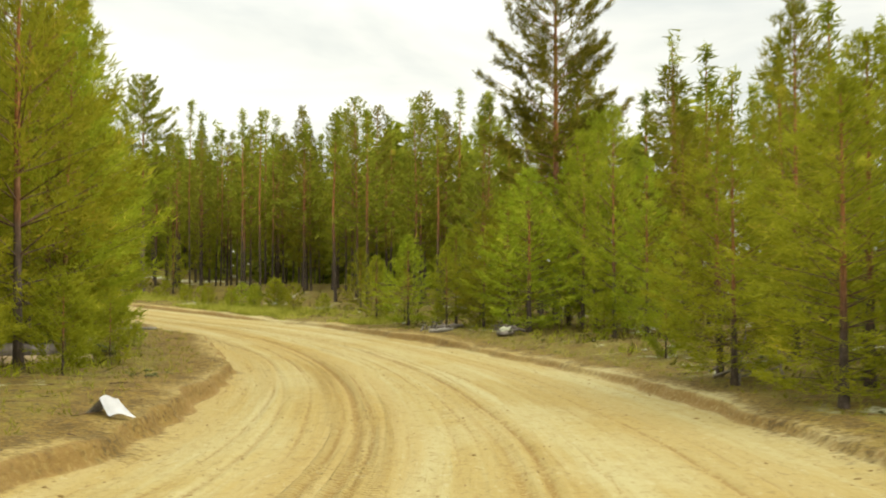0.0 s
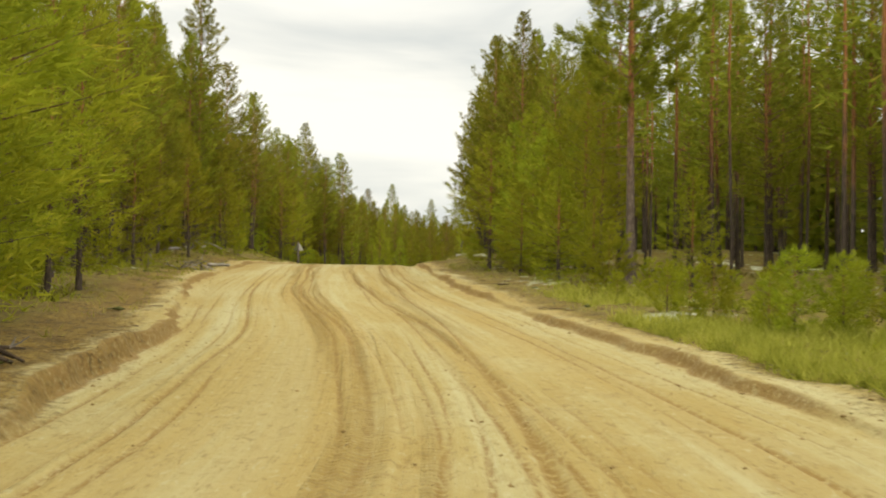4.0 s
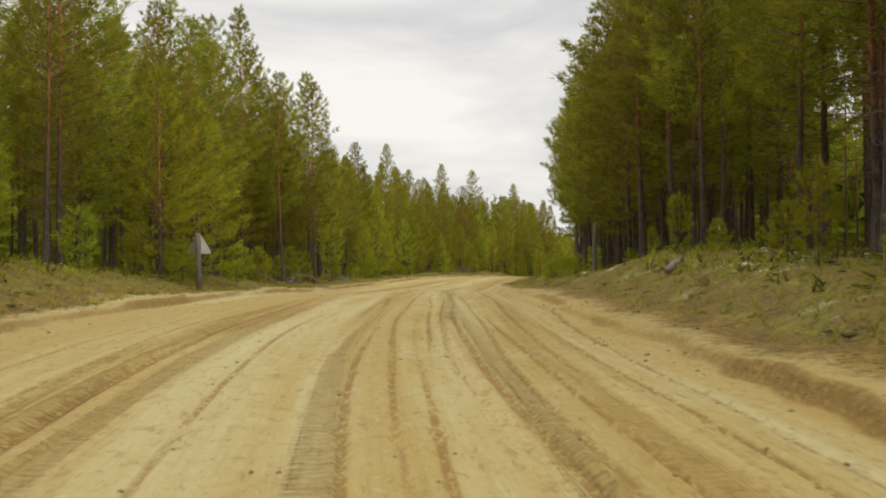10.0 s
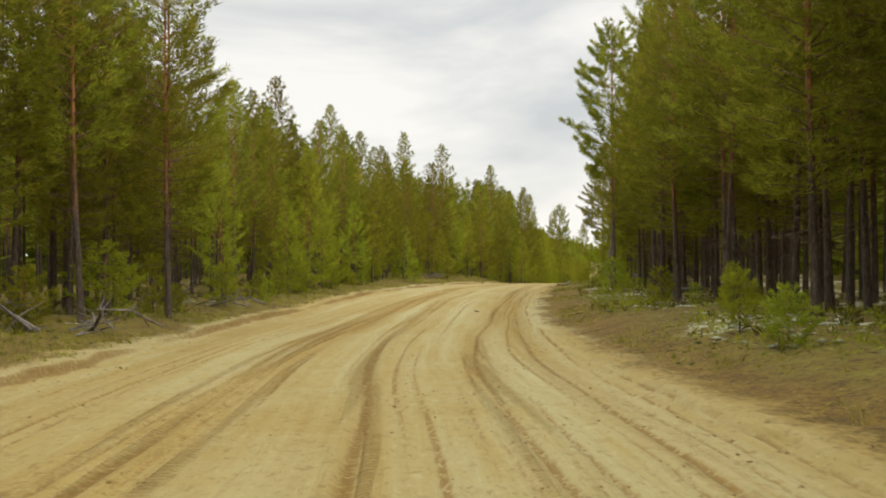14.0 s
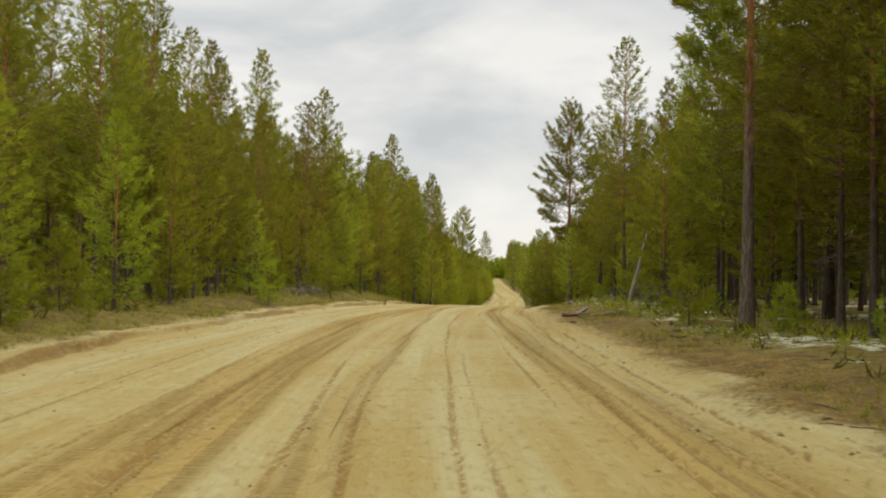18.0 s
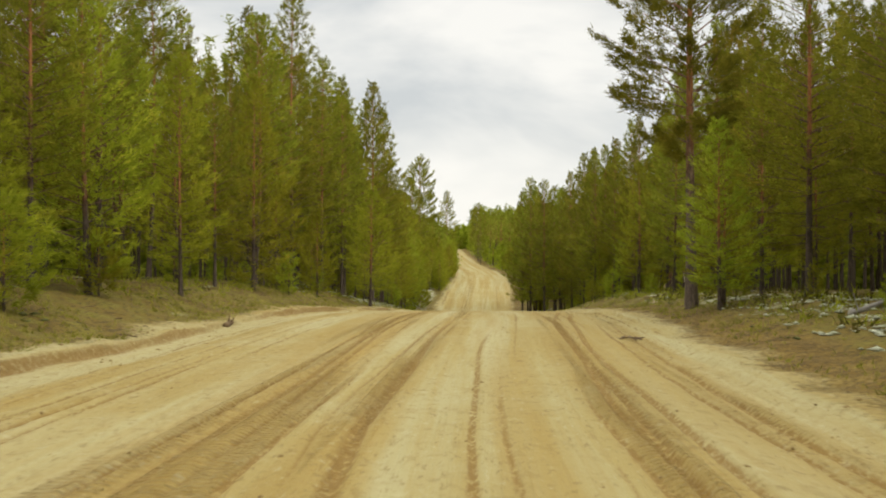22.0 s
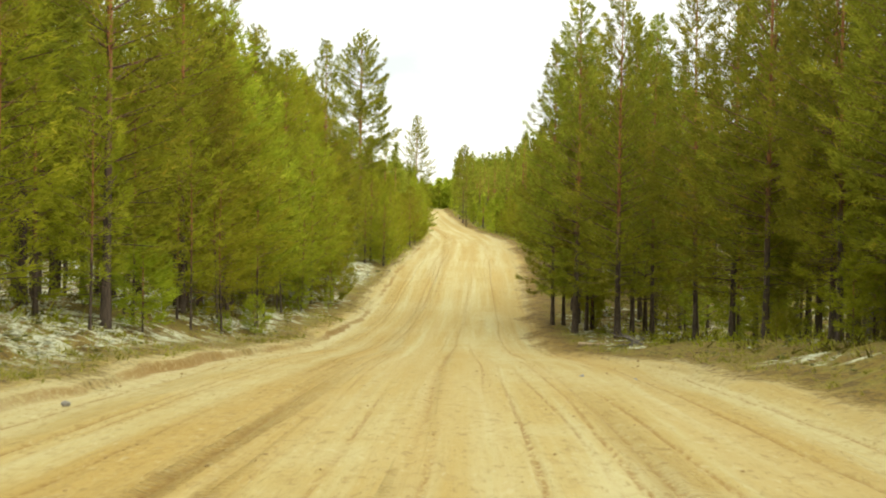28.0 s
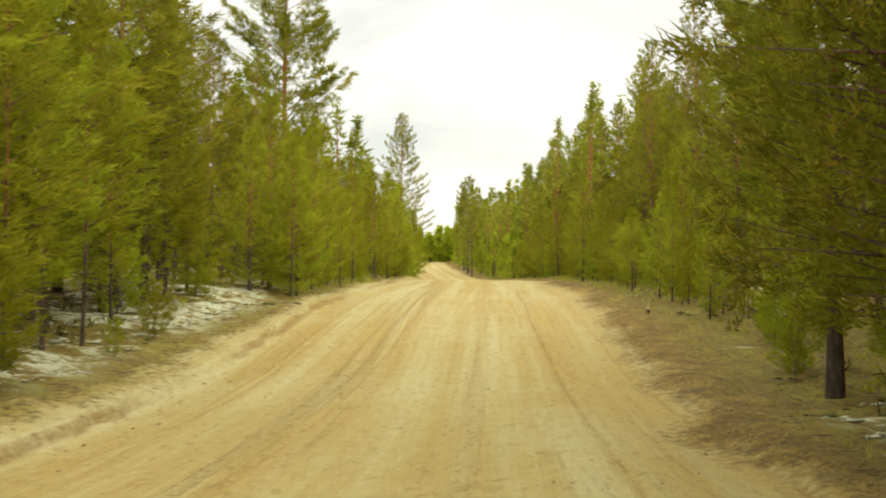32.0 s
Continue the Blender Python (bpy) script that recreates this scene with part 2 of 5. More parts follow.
    tread = mt.math("MULTIPLY", wave.outputs["Fac"], mt.math("MULTIPLY", mt.mask(worn, 0.2, 0.7), mt.mask(mt.noise(mt.coords((3.4, 0.06, 1), "flow"), 1.0, 2.0), 0.46, 0.56)))
    on_road = mt.mask(edge, 0.0, -0.4)
    # shade of the tread's crevices painted into the sand colour
    color = mt.mix(mt.math("MULTIPLY", mt.math("MULTIPLY", tread, on_road), 0.34), color, (0.225, 0.130, 0.028))
    nor = mt.bump(tread, 0.9, 0.06)
    nor = mt.bump(scuff, 0.5, 0.06, nor)
    nor = mt.bump(litter_n, 0.5, 0.03, nor)
    nor = mt.bump(clod, 0.7, 0.06, nor)
    nor = mt.bump(speckle, 0.6, 0.035, nor)
    nor = mt.bump(fine_streak, 0.6, 0.045, nor)
    nor = mt.bump(hair, 0.4, 0.012, nor)
    nor = mt.bump(grain, 0.4, 0.012, nor)
    return mt.done(color, nor)


def bark_material(name="pine_bark", pale=1.0):
    mt = Mat(name, 0.9)
    high = attribute(mt, "up")
    pos = mt.coords((1, 1, 0.28))
    rough = mt.noise(pos, 16.0, 5.0, 0.65)
    plate = mt.noise(pos, 6.0, 4.0, 0.6)
    low = mt.ramp(rough, (0.3, (0.022 * pale, 0.017 * pale, 0.013 * pale)), (0.55, (0.062 * pale, 0.047 * pale, 0.036 * pale)), (0.8, (0.13 * pale, 0.10 * pale, 0.08 * pale)))
    top = mt.ramp(rough, (0.3, (0.16, 0.06, 0.022)), (0.55, (0.34, 0.15, 0.055)), (0.8, (0.46, 0.24, 0.10)))
    color = mt.mix(mt.mask(mt.math("ADD", high, mt.math("MULTIPLY", mt.math("SUBTRACT", plate, 0.5), 0.35)), 0.18, 0.5), low, top)
    nor = mt.bump(rough, 0.8, 0.03)
    return mt.done(color, nor)


def needle_material(name, dark, mid, light, tip):
    mt = Mat(name, 0.75)
    mt.b.inputs["Specular IOR Level"].default_value = 0.04
    geo = mt.add("ShaderNodeNewGeometry")
    info = mt.add("ShaderNodeObjectInfo")
    clump = mt.noise(mt.coords(), 1.1, 3.0, 0.6)
    share = mt.math("ADD", mt.math("MULTIPLY", geo.outputs["Random Per Island"], 0.42), mt.math("MULTIPLY", mt.mask(clump, 0.32, 0.68), 0.58))
    color = mt.ramp(share, (0.05, dark), (0.48, mid), (0.84, light), (0.94, tip))
    hue = mt.add("ShaderNodeHueSaturation")
    mt.l.new(color, hue.inputs["Color"])
    mt.l.new(mt.math("ADD", mt.math("MULTIPLY", info.outputs["Random"], 0.045), 0.475), hue.inputs["Hue"])
    mt.l.new(mt.math("ADD", mt.math("MULTIPLY", info.outputs["Random"], 0.5), 0.78), hue.inputs["Value"])
    mt.l.new(hue.outputs[0], mt.b.inputs["Base Color"])
    tr = mt.add("ShaderNodeBsdfTranslucent")
    mt.l.new(hue.outputs[0], tr.inputs["Color"])
    mx = mt.add("ShaderNodeMixShader")
    mx.inputs["Fac"].default_value = 0.5
    mt.l.new(mt.b.outputs[0], mx.inputs[1])
    mt.l.new(tr.outputs[0], mx.inputs[2])
    mt.l.new(mx.outputs[0], mt.out.inputs["Surface"])
    return mt.m


def plain_material(name, dark, light, scale=8.0, roughness=0.85, stretch=(1, 1, 1), metal=0.0, relief=0.02):
    mt = Mat(name, roughness)
    mt.b.inputs["Metallic"].default_value = metal
    n1 = mt.noise(mt.coords(stretch), scale, 5.0, 0.62)
    n2 = mt.noise(mt.coords(stretch), scale * 0.21, 3.0, 0.6)
    color = mt.mix(mt.mask(n2, 0.35, 0.7), mt.ramp(n1, (0.3, dark), (0.7, light)), dark)
    return mt.done(color, mt.bump(n1, 0.5, relief))


SAND = FLOOR = ground_material()
BARK = bark_material("pine_bark", 1.45)
OLD_BARK = bark_material("old_pine_bark", 2.4)
NEEDLE = needle_material("pine_needles", (0.120, 0.125, 0.014), (0.209, 0.215, 0.022), (0.307, 0.305, 0.033), (0.427, 0.334, 0.041))
NEEDLE_YOUNG = needle_material("young_pine_needles", (0.174, 0.198, 0.018), (0.278, 0.301, 0.024), (0.380, 0.394, 0.036), (0.473, 0.418, 0.048))
NEEDLE_FAR = needle_material("far_needles", (0.119, 0.133, 0.014), (0.206, 0.219, 0.024), (0.305, 0.311, 0.036), (0.391, 0.330, 0.043))
GRASS = needle_material("grass_blades", (0.195, 0.210, 0.030), (0.338, 0.338, 0.053), (0.450, 0.427, 0.090), (0.435, 0.360, 0.128))
HEATH = needle_material("dwarf_shrub_leaves", (0.068, 0.071, 0.013), (0.135, 0.135, 0.026), (0.210, 0.188, 0.045), (0.240, 0.150, 0.045))
TWIG = plain_material("dead_twig", (0.10, 0.085, 0.07), (0.26, 0.23, 0.20), 14)
DEADWOOD = plain_material("grey_deadwood", (0.13, 0.11, 0.09), (0.36, 0.32, 0.27), 9, stretch=(1, 1, 0.2))
DARKWOOD = plain_material("dark_rotten_wood", (0.035, 0.026, 0.018), (0.13, 0.09, 0.055), 9, stretch=(1, 1, 0.25))
ENDGRAIN = plain_material("sawn_end_wood", (0.30, 0.22, 0.12), (0.55, 0.44, 0.28), 20)
LICHEN = plain_material("reindeer_lichen", (0.34, 0.35, 0.23), (0.60, 0.61, 0.46), 22, relief=0.05)
MOSS = plain_material("green_moss", (0.07, 0.075, 0.02), (0.17, 0.17, 0.05), 18, relief=0.05)
STONE_AND_SHADE = plain_material("grey_stone_and_sheet_shade", (0.16, 0.15, 0.13), (0.42, 0.40, 0.36), 7)
SIGN_BACK = plain_material("weathered_sign_back", (0.42, 0.42, 0.41), (0.60, 0.60, 0.58), 5, 0.6, metal=0.1, relief=0.002)
WHITE_SHEET = plain_material("white_plastic_sheet", (0.66, 0.67, 0.68), (0.82, 0.83, 0.84), 4, 0.5, relief=0.004)


# ---- the line of the road: x, y, z about every 17 m ----
ROAD = np.array([
    (-46.5, -91.0, -0.2), (-36.4, -78.0, -0.3), (-25.82, -65.18, -0.49), (-15.07, -52.29, -0.86), (-6.55, -37.84, -0.82), (-1.24, -21.94, -0.54),
    (0.19, -5.24, -0.06), (-0.25, 11.55, 0.76), (0.21, 28.34, 1.56), (1.16, 45.11, 2.25), (3.27, 61.77, 2.45), (5.56, 78.41, 2.35),
    (8.02, 95.03, 2.13), (11.74, 111.41, 2.1), (16.09, 127.64, 2.25), (21.14, 143.66, 2.32), (26.46, 159.59, 2.21), (32.37, 175.32, 2.05),
    (38.62, 190.91, 1.78), (44.67, 206.58, 1.02), (50.94, 222.17, 0.12), (56.87, 237.89, -0.97), (62.68, 253.64, -2.32),
    (69.2, 270.4, -2.45), (75.4, 286.4, -1.2), (86.0, 314.0, -0.35), (95.4, 341.0, -0.05), (108.5, 383.0, 0.6), (121.5, 430.0, 3.2), (135.0, 475.0, 5.6), (148.0, 525.0, 4.6)])
STEP = 0.4


def curve_through(p):
    """Points every STEP metres along a smooth curve through p."""
    out = []
    q = np.vstack([2 * p[0] - p[1], p, 2 * p[-1] - p[-2]])
    for i in range(1, len(q) - 2):
        a, b, c, d = q[i - 1:i + 3]
        t = np.linspace(0, 1, 60, endpoint=False)[:, None]
        out.append(0.5 * (2 * b + (c - a) * t + (2 * a - 5 * b + 4 * c - d) * t ** 2 + (3 * b - a - 3 * c + d) * t ** 3))
    pts = np.vstack([*out, q[-2:-1]])
    s = np.r_[0, np.cumsum(np.linalg.norm(np.diff(pts[:, :2], axis=0), axis=1))]
    g = np.arange(0, s[-1], STEP)
    return np.stack([np.interp(g, s, pts[:, k]) for k in range(3)], 1)


LINE = curve_through(ROAD)
S0 = float(np.argmin(((LINE[:, :2] - ROAD[2, :2]) ** 2).sum(1))) * STEP   # metres before the first stretch
SS = np.arange(len(LINE)) * STEP - S0
TAN = np.gradient(LINE[:, :2], axis=0)
TAN /= np.linalg.norm(TAN, axis=1)[:, None]
RIGHT = np.stack([TAN[:, 1], -TAN[:, 0]], 1)
EDGE_S = [-40, 15, 30, 55, 75, 100, 150, 200, 250, 290, 310, 322, 330, 338, 347, 365, 400, 480, 560]
EDGE_L = [5.0, 4.6, 4.0, 4.2, 5.1, 5.9, 6.0, 5.9, 6.3, 5.9, 5.6, 5.4, 5.2, 5.0, 4.8, 4.5, 4.2, 3.6, 3.4]
EDGE_R = [4.6, 4.4, 4.2, 3.6, 3.4, 3.9, 3.8, 3.5, 3.6, 4.5, 4.4, 3.7, 3.1, 2.8, 2.7, 3.4, 3.8, 3.4, 3.4]


def wob(s, seed, scale=1.0):
    s = np.asarray(s, float)
    return (np.sin(s * 0.21 * scale + seed * 1.7) + 0.6 * np.sin(s * 0.47 * scale + seed * 4.1) + 0.4 * np.sin(s * 1.13 * scale + seed * 2.3)) / 2.0


def half_left(s):
    return np.interp(s, EDGE_S, EDGE_L) + 0.24 * wob(s, 1) + 0.07 * np.sin(np.asarray(s) * 2.7 + 2 * np.sin(np.asarray(s) * 0.7))


def half_right(s):
    return np.interp(s, EDGE_S, EDGE_R) + 0.24 * wob(s, 2) + 0.07 * np.sin(np.asarray(s) * 2.9 + 2 * np.sin(np.asarray(s) * 0.6))


def edge_distance(s, lat):
    """Metres beyond the sand's edge; negative on the road."""
    return np.where(lat < 0, -lat - half_left(s), lat - half_right(s))


# the worn tracks: metres along, and across from the line
CRUMBLED = [-10, 30, 84, 95, 107, 138, 173, 197, 210, 230, 244, 266, 291, 349, 380], [0.4, 0.3, 0.45, 0.08, -0.15, -0.25, -0.48, -0.68, -0.63, -0.65, -1.02, -0.86, -0.9, -0.2, 0.0]
TREADED = [-10, 35, 56, 82, 94, 105, 134, 172, 196, 220, 249, 272, 282, 330, 360, 380], [-1.4, -1.6, -1.05, -1.8, -1.85, -2.2, -2.5, -2.3, -2.15, -2.5, -2.25, -2.6, -2.4, -2.55, -2.2, -2.0]
OUTER_LEFT = [-10, 36, 63, 87, 98, 107, 137, 182, 200, 226, 260, 288, 324, 380], [-2.8, -2.9, -3.5, -3.3, -3.5, -3.75, -4.0, -4.1, -4.0, -4.0, -4.5, -4.4, -4.05, -3.4]
RIGHT_WHEEL = [-10, 34, 40, 55, 62, 87, 134, 155, 173, 180, 200, 220, 245, 254, 270, 300, 323, 349, 380], [0.9, 0.5, 0.7, 0.75, 0.5, 1.45, 1.46, 1.44, 1.8, 2.15, 2.35, 2.0, 1.65, 1.8, 1.7, 1.6, 1.45, 1.3, 1.2]
MIDDLE = [-10, 40, 95, 105, 197, 220, 243, 266, 283, 330, 380], [-0.4, -0.5, 0.65, 0.4, 0.5, 0.4, 0.4, 0.52, 0.55, 0.5, 0.6]
OUTER_RIGHT = [-10, 40, 101, 112, 143, 179, 192, 247, 284, 320, 380], [2.6, 2.3, 2.3, 2.4, 2.6, 3.1, 3.0, 3.1, 3.6, 2.9, 2.4]
TURN_OFF = [240, 256, 266, 277, 287, 303, 314], [1.7, 1.8, 2.0, 2.75, 3.4, 4.5, 5.6]
# wheel tracks: the track, metres beside it, half width, depth, seed, how broken
LANES = [(CRUMBLED, 0.0, 0.09, 0.055, 11, 0.6), (CRUMBLED, 0.24, 0.04, 0.03, 41, 0.8), (CRUMBLED, -0.30, 0.04, 0.025, 39, 0.9),
         (TREADED, 0.0, 0.09, 0.045, 7, 0.3), (TREADED, 0.26, 0.045, 0.04, 19, 0.5), (TREADED, -0.28, 0.045, 0.04, 25, 0.5), (TREADED, -0.75, 0.04, 0.03, 35, 0.9), (TREADED, 0.62, 0.04, 0.025, 37, 0.9),
         (OUTER_LEFT, 0.0, 0.06, 0.05, 3, 0.25), (OUTER_LEFT, -0.28, 0.045, 0.035, 5, 0.6), (OUTER_LEFT, -0.85, 0.045, 0.035, 23, 0.6), (OUTER_LEFT, 0.55, 0.04, 0.03, 33, 0.8),
         (RIGHT_WHEEL, 0.0, 0.06, 0.055, 13, 0.2), (RIGHT_WHEEL, 0.34, 0.045, 0.035, 15, 0.5), (RIGHT_WHEEL, -0.26, 0.04, 0.025, 43, 0.8),
         (MIDDLE, 0.0, 0.045, 0.035, 9, 0.5), (MIDDLE, 0.3, 0.04, 0.025, 27, 0.8), (MIDDLE, -0.32, 0.04, 0.025, 31, 0.8),
         (OUTER_RIGHT, 0.0, 0.06, 0.045, 17, 0.3), (OUTER_RIGHT, 0.42, 0.045, 0.04, 21, 0.5), (OUTER_RIGHT, -0.38, 0.045, 0.03, 45, 0.7), (OUTER_RIGHT, 0.9, 0.045, 0.035, 29, 0.7),
         (TREADED, 1.15, 0.04, 0.025, 55, 0.9), (OUTER_LEFT, 0.28, 0.04, 0.03, 57, 0.7), (OUTER_LEFT, -1.2, 0.04, 0.03, 59, 0.8), (RIGHT_WHEEL, 0.62, 0.04, 0.03, 61, 0.8), (RIGHT_WHEEL, -0.55, 0.04, 0.025, 63, 0.9), (OUTER_RIGHT, 0.65, 0.04, 0.03, 65, 0.8),
         (TURN_OFF, 0.0, 0.06, 0.045, 51, 0.0), (TURN_OFF, 0.34, 0.06, 0.04, 53, 0.0)]


def lane_place(s, lane):
    """How far across a wheel track lies, and how strong it is there."""
    s = np.asarray(s, float)
    where, beside, seed, broken = lane[0], lane[1], lane[4], lane[5]
    lat = np.interp(s, *where) + beside + 0.05 * np.sin(s * 0.21 + seed * 1.7) + 0.02 * np.sin(s * 0.53 + seed * 2.9)
    k = np.clip(1.0 - broken * (0.75 + 1.1 * wob(s, seed * 1.3, 0.35)), 0, 1)
    k = k * np.interp(s, [0, 60, 85, 295, 315], [0.75, 0.75, 1.0, 1.0, 0.6])
    return lat, k * (s > where[0][0]) * (s < where[0][-1])


def wear(s, lat):
    """How far the sand is churned by wheels, round the main tracks."""
    out = np.zeros(np.broadcast(s, lat).shape)
    for where, half, strong in ((CRUMBLED, 0.24, 0.8), (TREADED, 0.62, 1.0), (RIGHT_WHEEL, 0.30, 0.7), (OUTER_RIGHT, 0.35, 0.5)):
        d = np.abs(lat - np.interp(s, *where) - 0.06 * wob(s, half * 7, 1.7))
        out = np.maximum(out, strong * np.clip((half + 0.12 - d) / 0.24, 0, 1))
    return out * np.interp(s, [60, 85, 295, 315], [0.5, 1.0, 1.0, 0.5])


SHOULDER_L = [100, 108, 115, 130, 147, 165, 185, 200, 231, 243, 270, 290, 300, 322, 331, 345], [0, 0.35, 0.75, 0.85, 0.6, 0.35, 0.05, 0.05, 0.25, 0.65, 0.7, 0.85, 0.7, 0.25, 0.5, 0.0]
SHOULDER_R = [104, 111, 128, 137, 147, 158, 168, 184, 196, 219, 236, 250, 268, 280, 288, 304, 320, 330, 345], [0, 0.55, 0.8, 0.95, 0.6, 0.35, 0.55, 0.3, 0.12, 0.05, 0.4, 0.28, 0.45, 0.35, 0.65, 1.0, 0.45, 0.6, 0.0]


def bank_share(s, lat):
    """How far the edge of the road is a steep cut bank."""
    left = np.interp(s, [-10, 5, 62, 75, 90, 280, 300, 330, 372], [1.1, 1.2, 1.3, 0.9, 0.75, 0.7, 0.7, 0.7, 0.5])
    right = np.interp(s, [-10, 40, 60, 110, 125, 170, 240, 290, 330, 345, 372], [0.5, 0.9, 0.7, 0.9, 0.6, 0.2, 0.15, 0.3, 0.35, 0.2, 0.3])
    return np.where(lat < 0, left, right) * np.clip(0.75 + 0.4 * wob(s, 31, 1.3), 0.2, 1)


def rise(s, lat):
    """Height of the ground over the road's line, and how deep in a rut the place lies."""
    s, lat = np.broadcast_arrays(np.asarray(s, float), np.asarray(lat, float))
    e = edge_distance(s, lat)
    step = np.clip((e + 0.04 + 0.05 * wob(s, 41, 2.7)) / 0.15, 0, 1)
    z = 0.24 * step * step * (3 - 2 * step) * bank_share(s, lat) + 0.14 * np.clip(e / 2.5, 0, 1) + 0.012 * np.clip(e - 1.5, 0, 30)
    z += 0.05 * np.exp(-((e - 0.45 - 0.2 * wob(s, 6)) / 0.42) ** 2) * (0.75 + 0.5 * wob(s, 8, 2.3))      # ploughed-up bank
    z -= 0.10 * np.exp(-((e + 0.55) / 0.4) ** 2) * (0.6 + 0.4 * wob(s, 12, 0.7))
    lip = np.where(lat < 0, np.interp(s, [300, 330, 350, 380], [0, 0.5, 0.6, 0.1]), np.interp(s, [318, 328, 345, 362], [0, -0.45, -0.45, 0])) * np.clip(e / 5, 0, 1)
    z += lip
    up = np.clip((e - 0.5) / 3.6, 0, 1)
    z += shoulder(s, lat) * up * up * (3 - 2 * up)
    back = np.clip((e - 6.5) / 5, 0, 1)
    z += np.where(lat < 0, 0, np.interp(s, [55, 66, 80, 92], [0, 0.6, 0.6, 0])) * back * back * (3 - 2 * back)
    rut = np.zeros_like(z)
    for lane in LANES:
        width, deep = lane[2], lane[3]
        at, k = lane_place(s, lane)
        d = lat - at
        r = np.exp(-(d / width) ** 2) * k
        z = z - deep * r + 0.5 * deep * k * (np.exp(-((d - 1.9 * width) / width) ** 2) + np.exp(-((d + 1.9 * width) / width) ** 2))
        rut = np.maximum(rut, r)
    rut = np.maximum(rut * (e < 0), np.exp(-((e - 0.03) / 0.13) ** 2) * bank_share(s, lat))
    return z, rut


def shoulder(s, lat):
    """How much the forest floor rises beside the road, beyond its verges."""
    left = np.interp(s, SHOULDER_L[0], SHOULDER_L[1])
    right = np.interp(s, SHOULDER_R[0], SHOULDER_R[1])
    return np.where(lat < 0, left, right)


def lumps(x, y, e):
    a = 0.05 * np.sin(x * 1.9 + 1.3 * np.sin(y * 1.1)) * np.sin(y * 1.7 + 0.8 * np.sin(x * 1.4))
    b = 0.16 * np.sin(x * 0.31 + 2 * np.sin(y * 0.13)) * np.sin(y * 0.27)
    c = 0.025 * np.sin(x * 5.3 + 2 * np.sin(y * 3.1)) * np.sin(y * 4.7 + np.sin(x * 2.9))
    w = np.clip(e + 0.2, 0.12, 1.0)
    return (a + c) * w + b * np.clip((e - 1) / 4, 0, 1)


def place(s, lat):
    """World place of a point s metres along the road and lat metres to the right of its line, on the ground."""
    i = int(np.clip(round((s + S0) / STEP), 0, len(LINE) - 1))
    x, y = LINE[i, :2] + RIGHT[i] * lat
    e = edge_distance(s, lat)
    return float(x), float(y), float(LINE[i, 2] + rise(s, lat)[0] + lumps(x, y, e))


def places(s, lat):
    """As place(), for arrays."""
    s, lat = np.asarray(s, float), np.asarray(lat, float)
    i = np.clip(np.round((s + S0) / STEP).astype(int), 0, len(LINE) - 1)
    xy = LINE[i, :2] + RIGHT[i] * lat[:, None]
    z = LINE[i, 2] + rise(s, lat)[0] + lumps(xy[:, 0], xy[:, 1], edge_distance(s, lat))
    return np.column_stack([xy, z])


def along(x, y):
    """Where a place of the plan lies along and across the road."""
    i = int(np.argmin(((LINE[:, :2] - (x, y)) ** 2).sum(1)))
    return float(SS[i]), float((np.array((x, y)) - LINE[i, :2]) @ RIGHT[i])


def stand(x, y):
    """Ground height at a place of the plan."""
    s, lat = along(x, y)
    return place(s, lat)[2]


def ribbon(name, columns, rows, mat, label, category):
    """A sheet along the road. columns(s): the lateral places of its columns."""
    s = SS[rows]
    lat = columns(s)
    n, k = lat.shape
    sg = np.repeat(s[:, None], k, 1)
    x = LINE[rows, 0][:, None] + RIGHT[rows, 0][:, None] * lat
    y = LINE[rows, 1][:, None] + RIGHT[rows, 1][:, None] * lat
    z, rut = rise(sg, lat)
    e = edge_distance(sg, lat)
    z = LINE[rows, 2][:, None] + z + lumps(x, y, e)
    sink = np.clip((e - 32) / 20, 0, 1)          # the outer land falls to the plain
    z = z + (-6.4 - z) * sink * sink * (3 - 2 * sink)
    co = np.stack([x, y, z], -1).reshape(-1, 3)
    idx = np.arange(n * k).reshape(n, k)
    faces = np.stack([idx[:-1, :-1], idx[:-1, 1:], idx[1:, 1:], idx[1:, :-1]], -1).reshape(-1, 4)
    me = sheet(name, co, faces, mat)
    coverage = np.where(lat < 0, np.interp(sg, [60, 80, 130, 290, 312, 362, 376], [0.1, -0.3, -0.35, -0.3, 1, 1, 0.2]), np.interp(sg, [0, 80, 95, 150, 225, 250, 328, 340, 352, 360], [0.1, 0.1, 0.2, 0.2, 0.45, 0.3, 0.3, 0.7, 0.6, 0.1]))
    bare = np.where(lat < 0, np.interp(sg, [0, 30, 60, 90, 130, 180, 290, 310, 345], [1.2, 1.2, 2.0, 1.6, 1.2, 0.4, 0.4, 0.2, 0.3]), np.interp(sg, [0, 50, 56, 84, 90, 130, 165, 180, 260, 290, 330, 345], [0.2, 1.0, 0.5, 0.6, 0.8, 1.2, 1.6, 2.2, 1.8, 1.0, 0.4, 0.6]))
    crest = np.where(lat < 0, np.interp(sg, [62, 72], [-0.1, 0.3]), np.interp(sg, [45, 55, 322, 332], [-0.1, 0.25, 0.25, -0.5]))
    for key, data in (("edge", e), ("rut", rut), ("lichen", coverage), ("bare", bare), ("wear", wear(sg, lat)), ("crest", crest)):
        me.attributes.new(key, "FLOAT", "POINT").data.foreach_set("value", data.ravel().astype(np.float32))
    flow = np.stack([lat, sg, np.zeros_like(lat)], -1).reshape(-1)
    me.attributes.new("flow", "FLOAT_VECTOR", "POINT").data.foreach_set("vector", flow.astype(np.float32))
    return tagged(new(name, me), label, category, kind="structure")


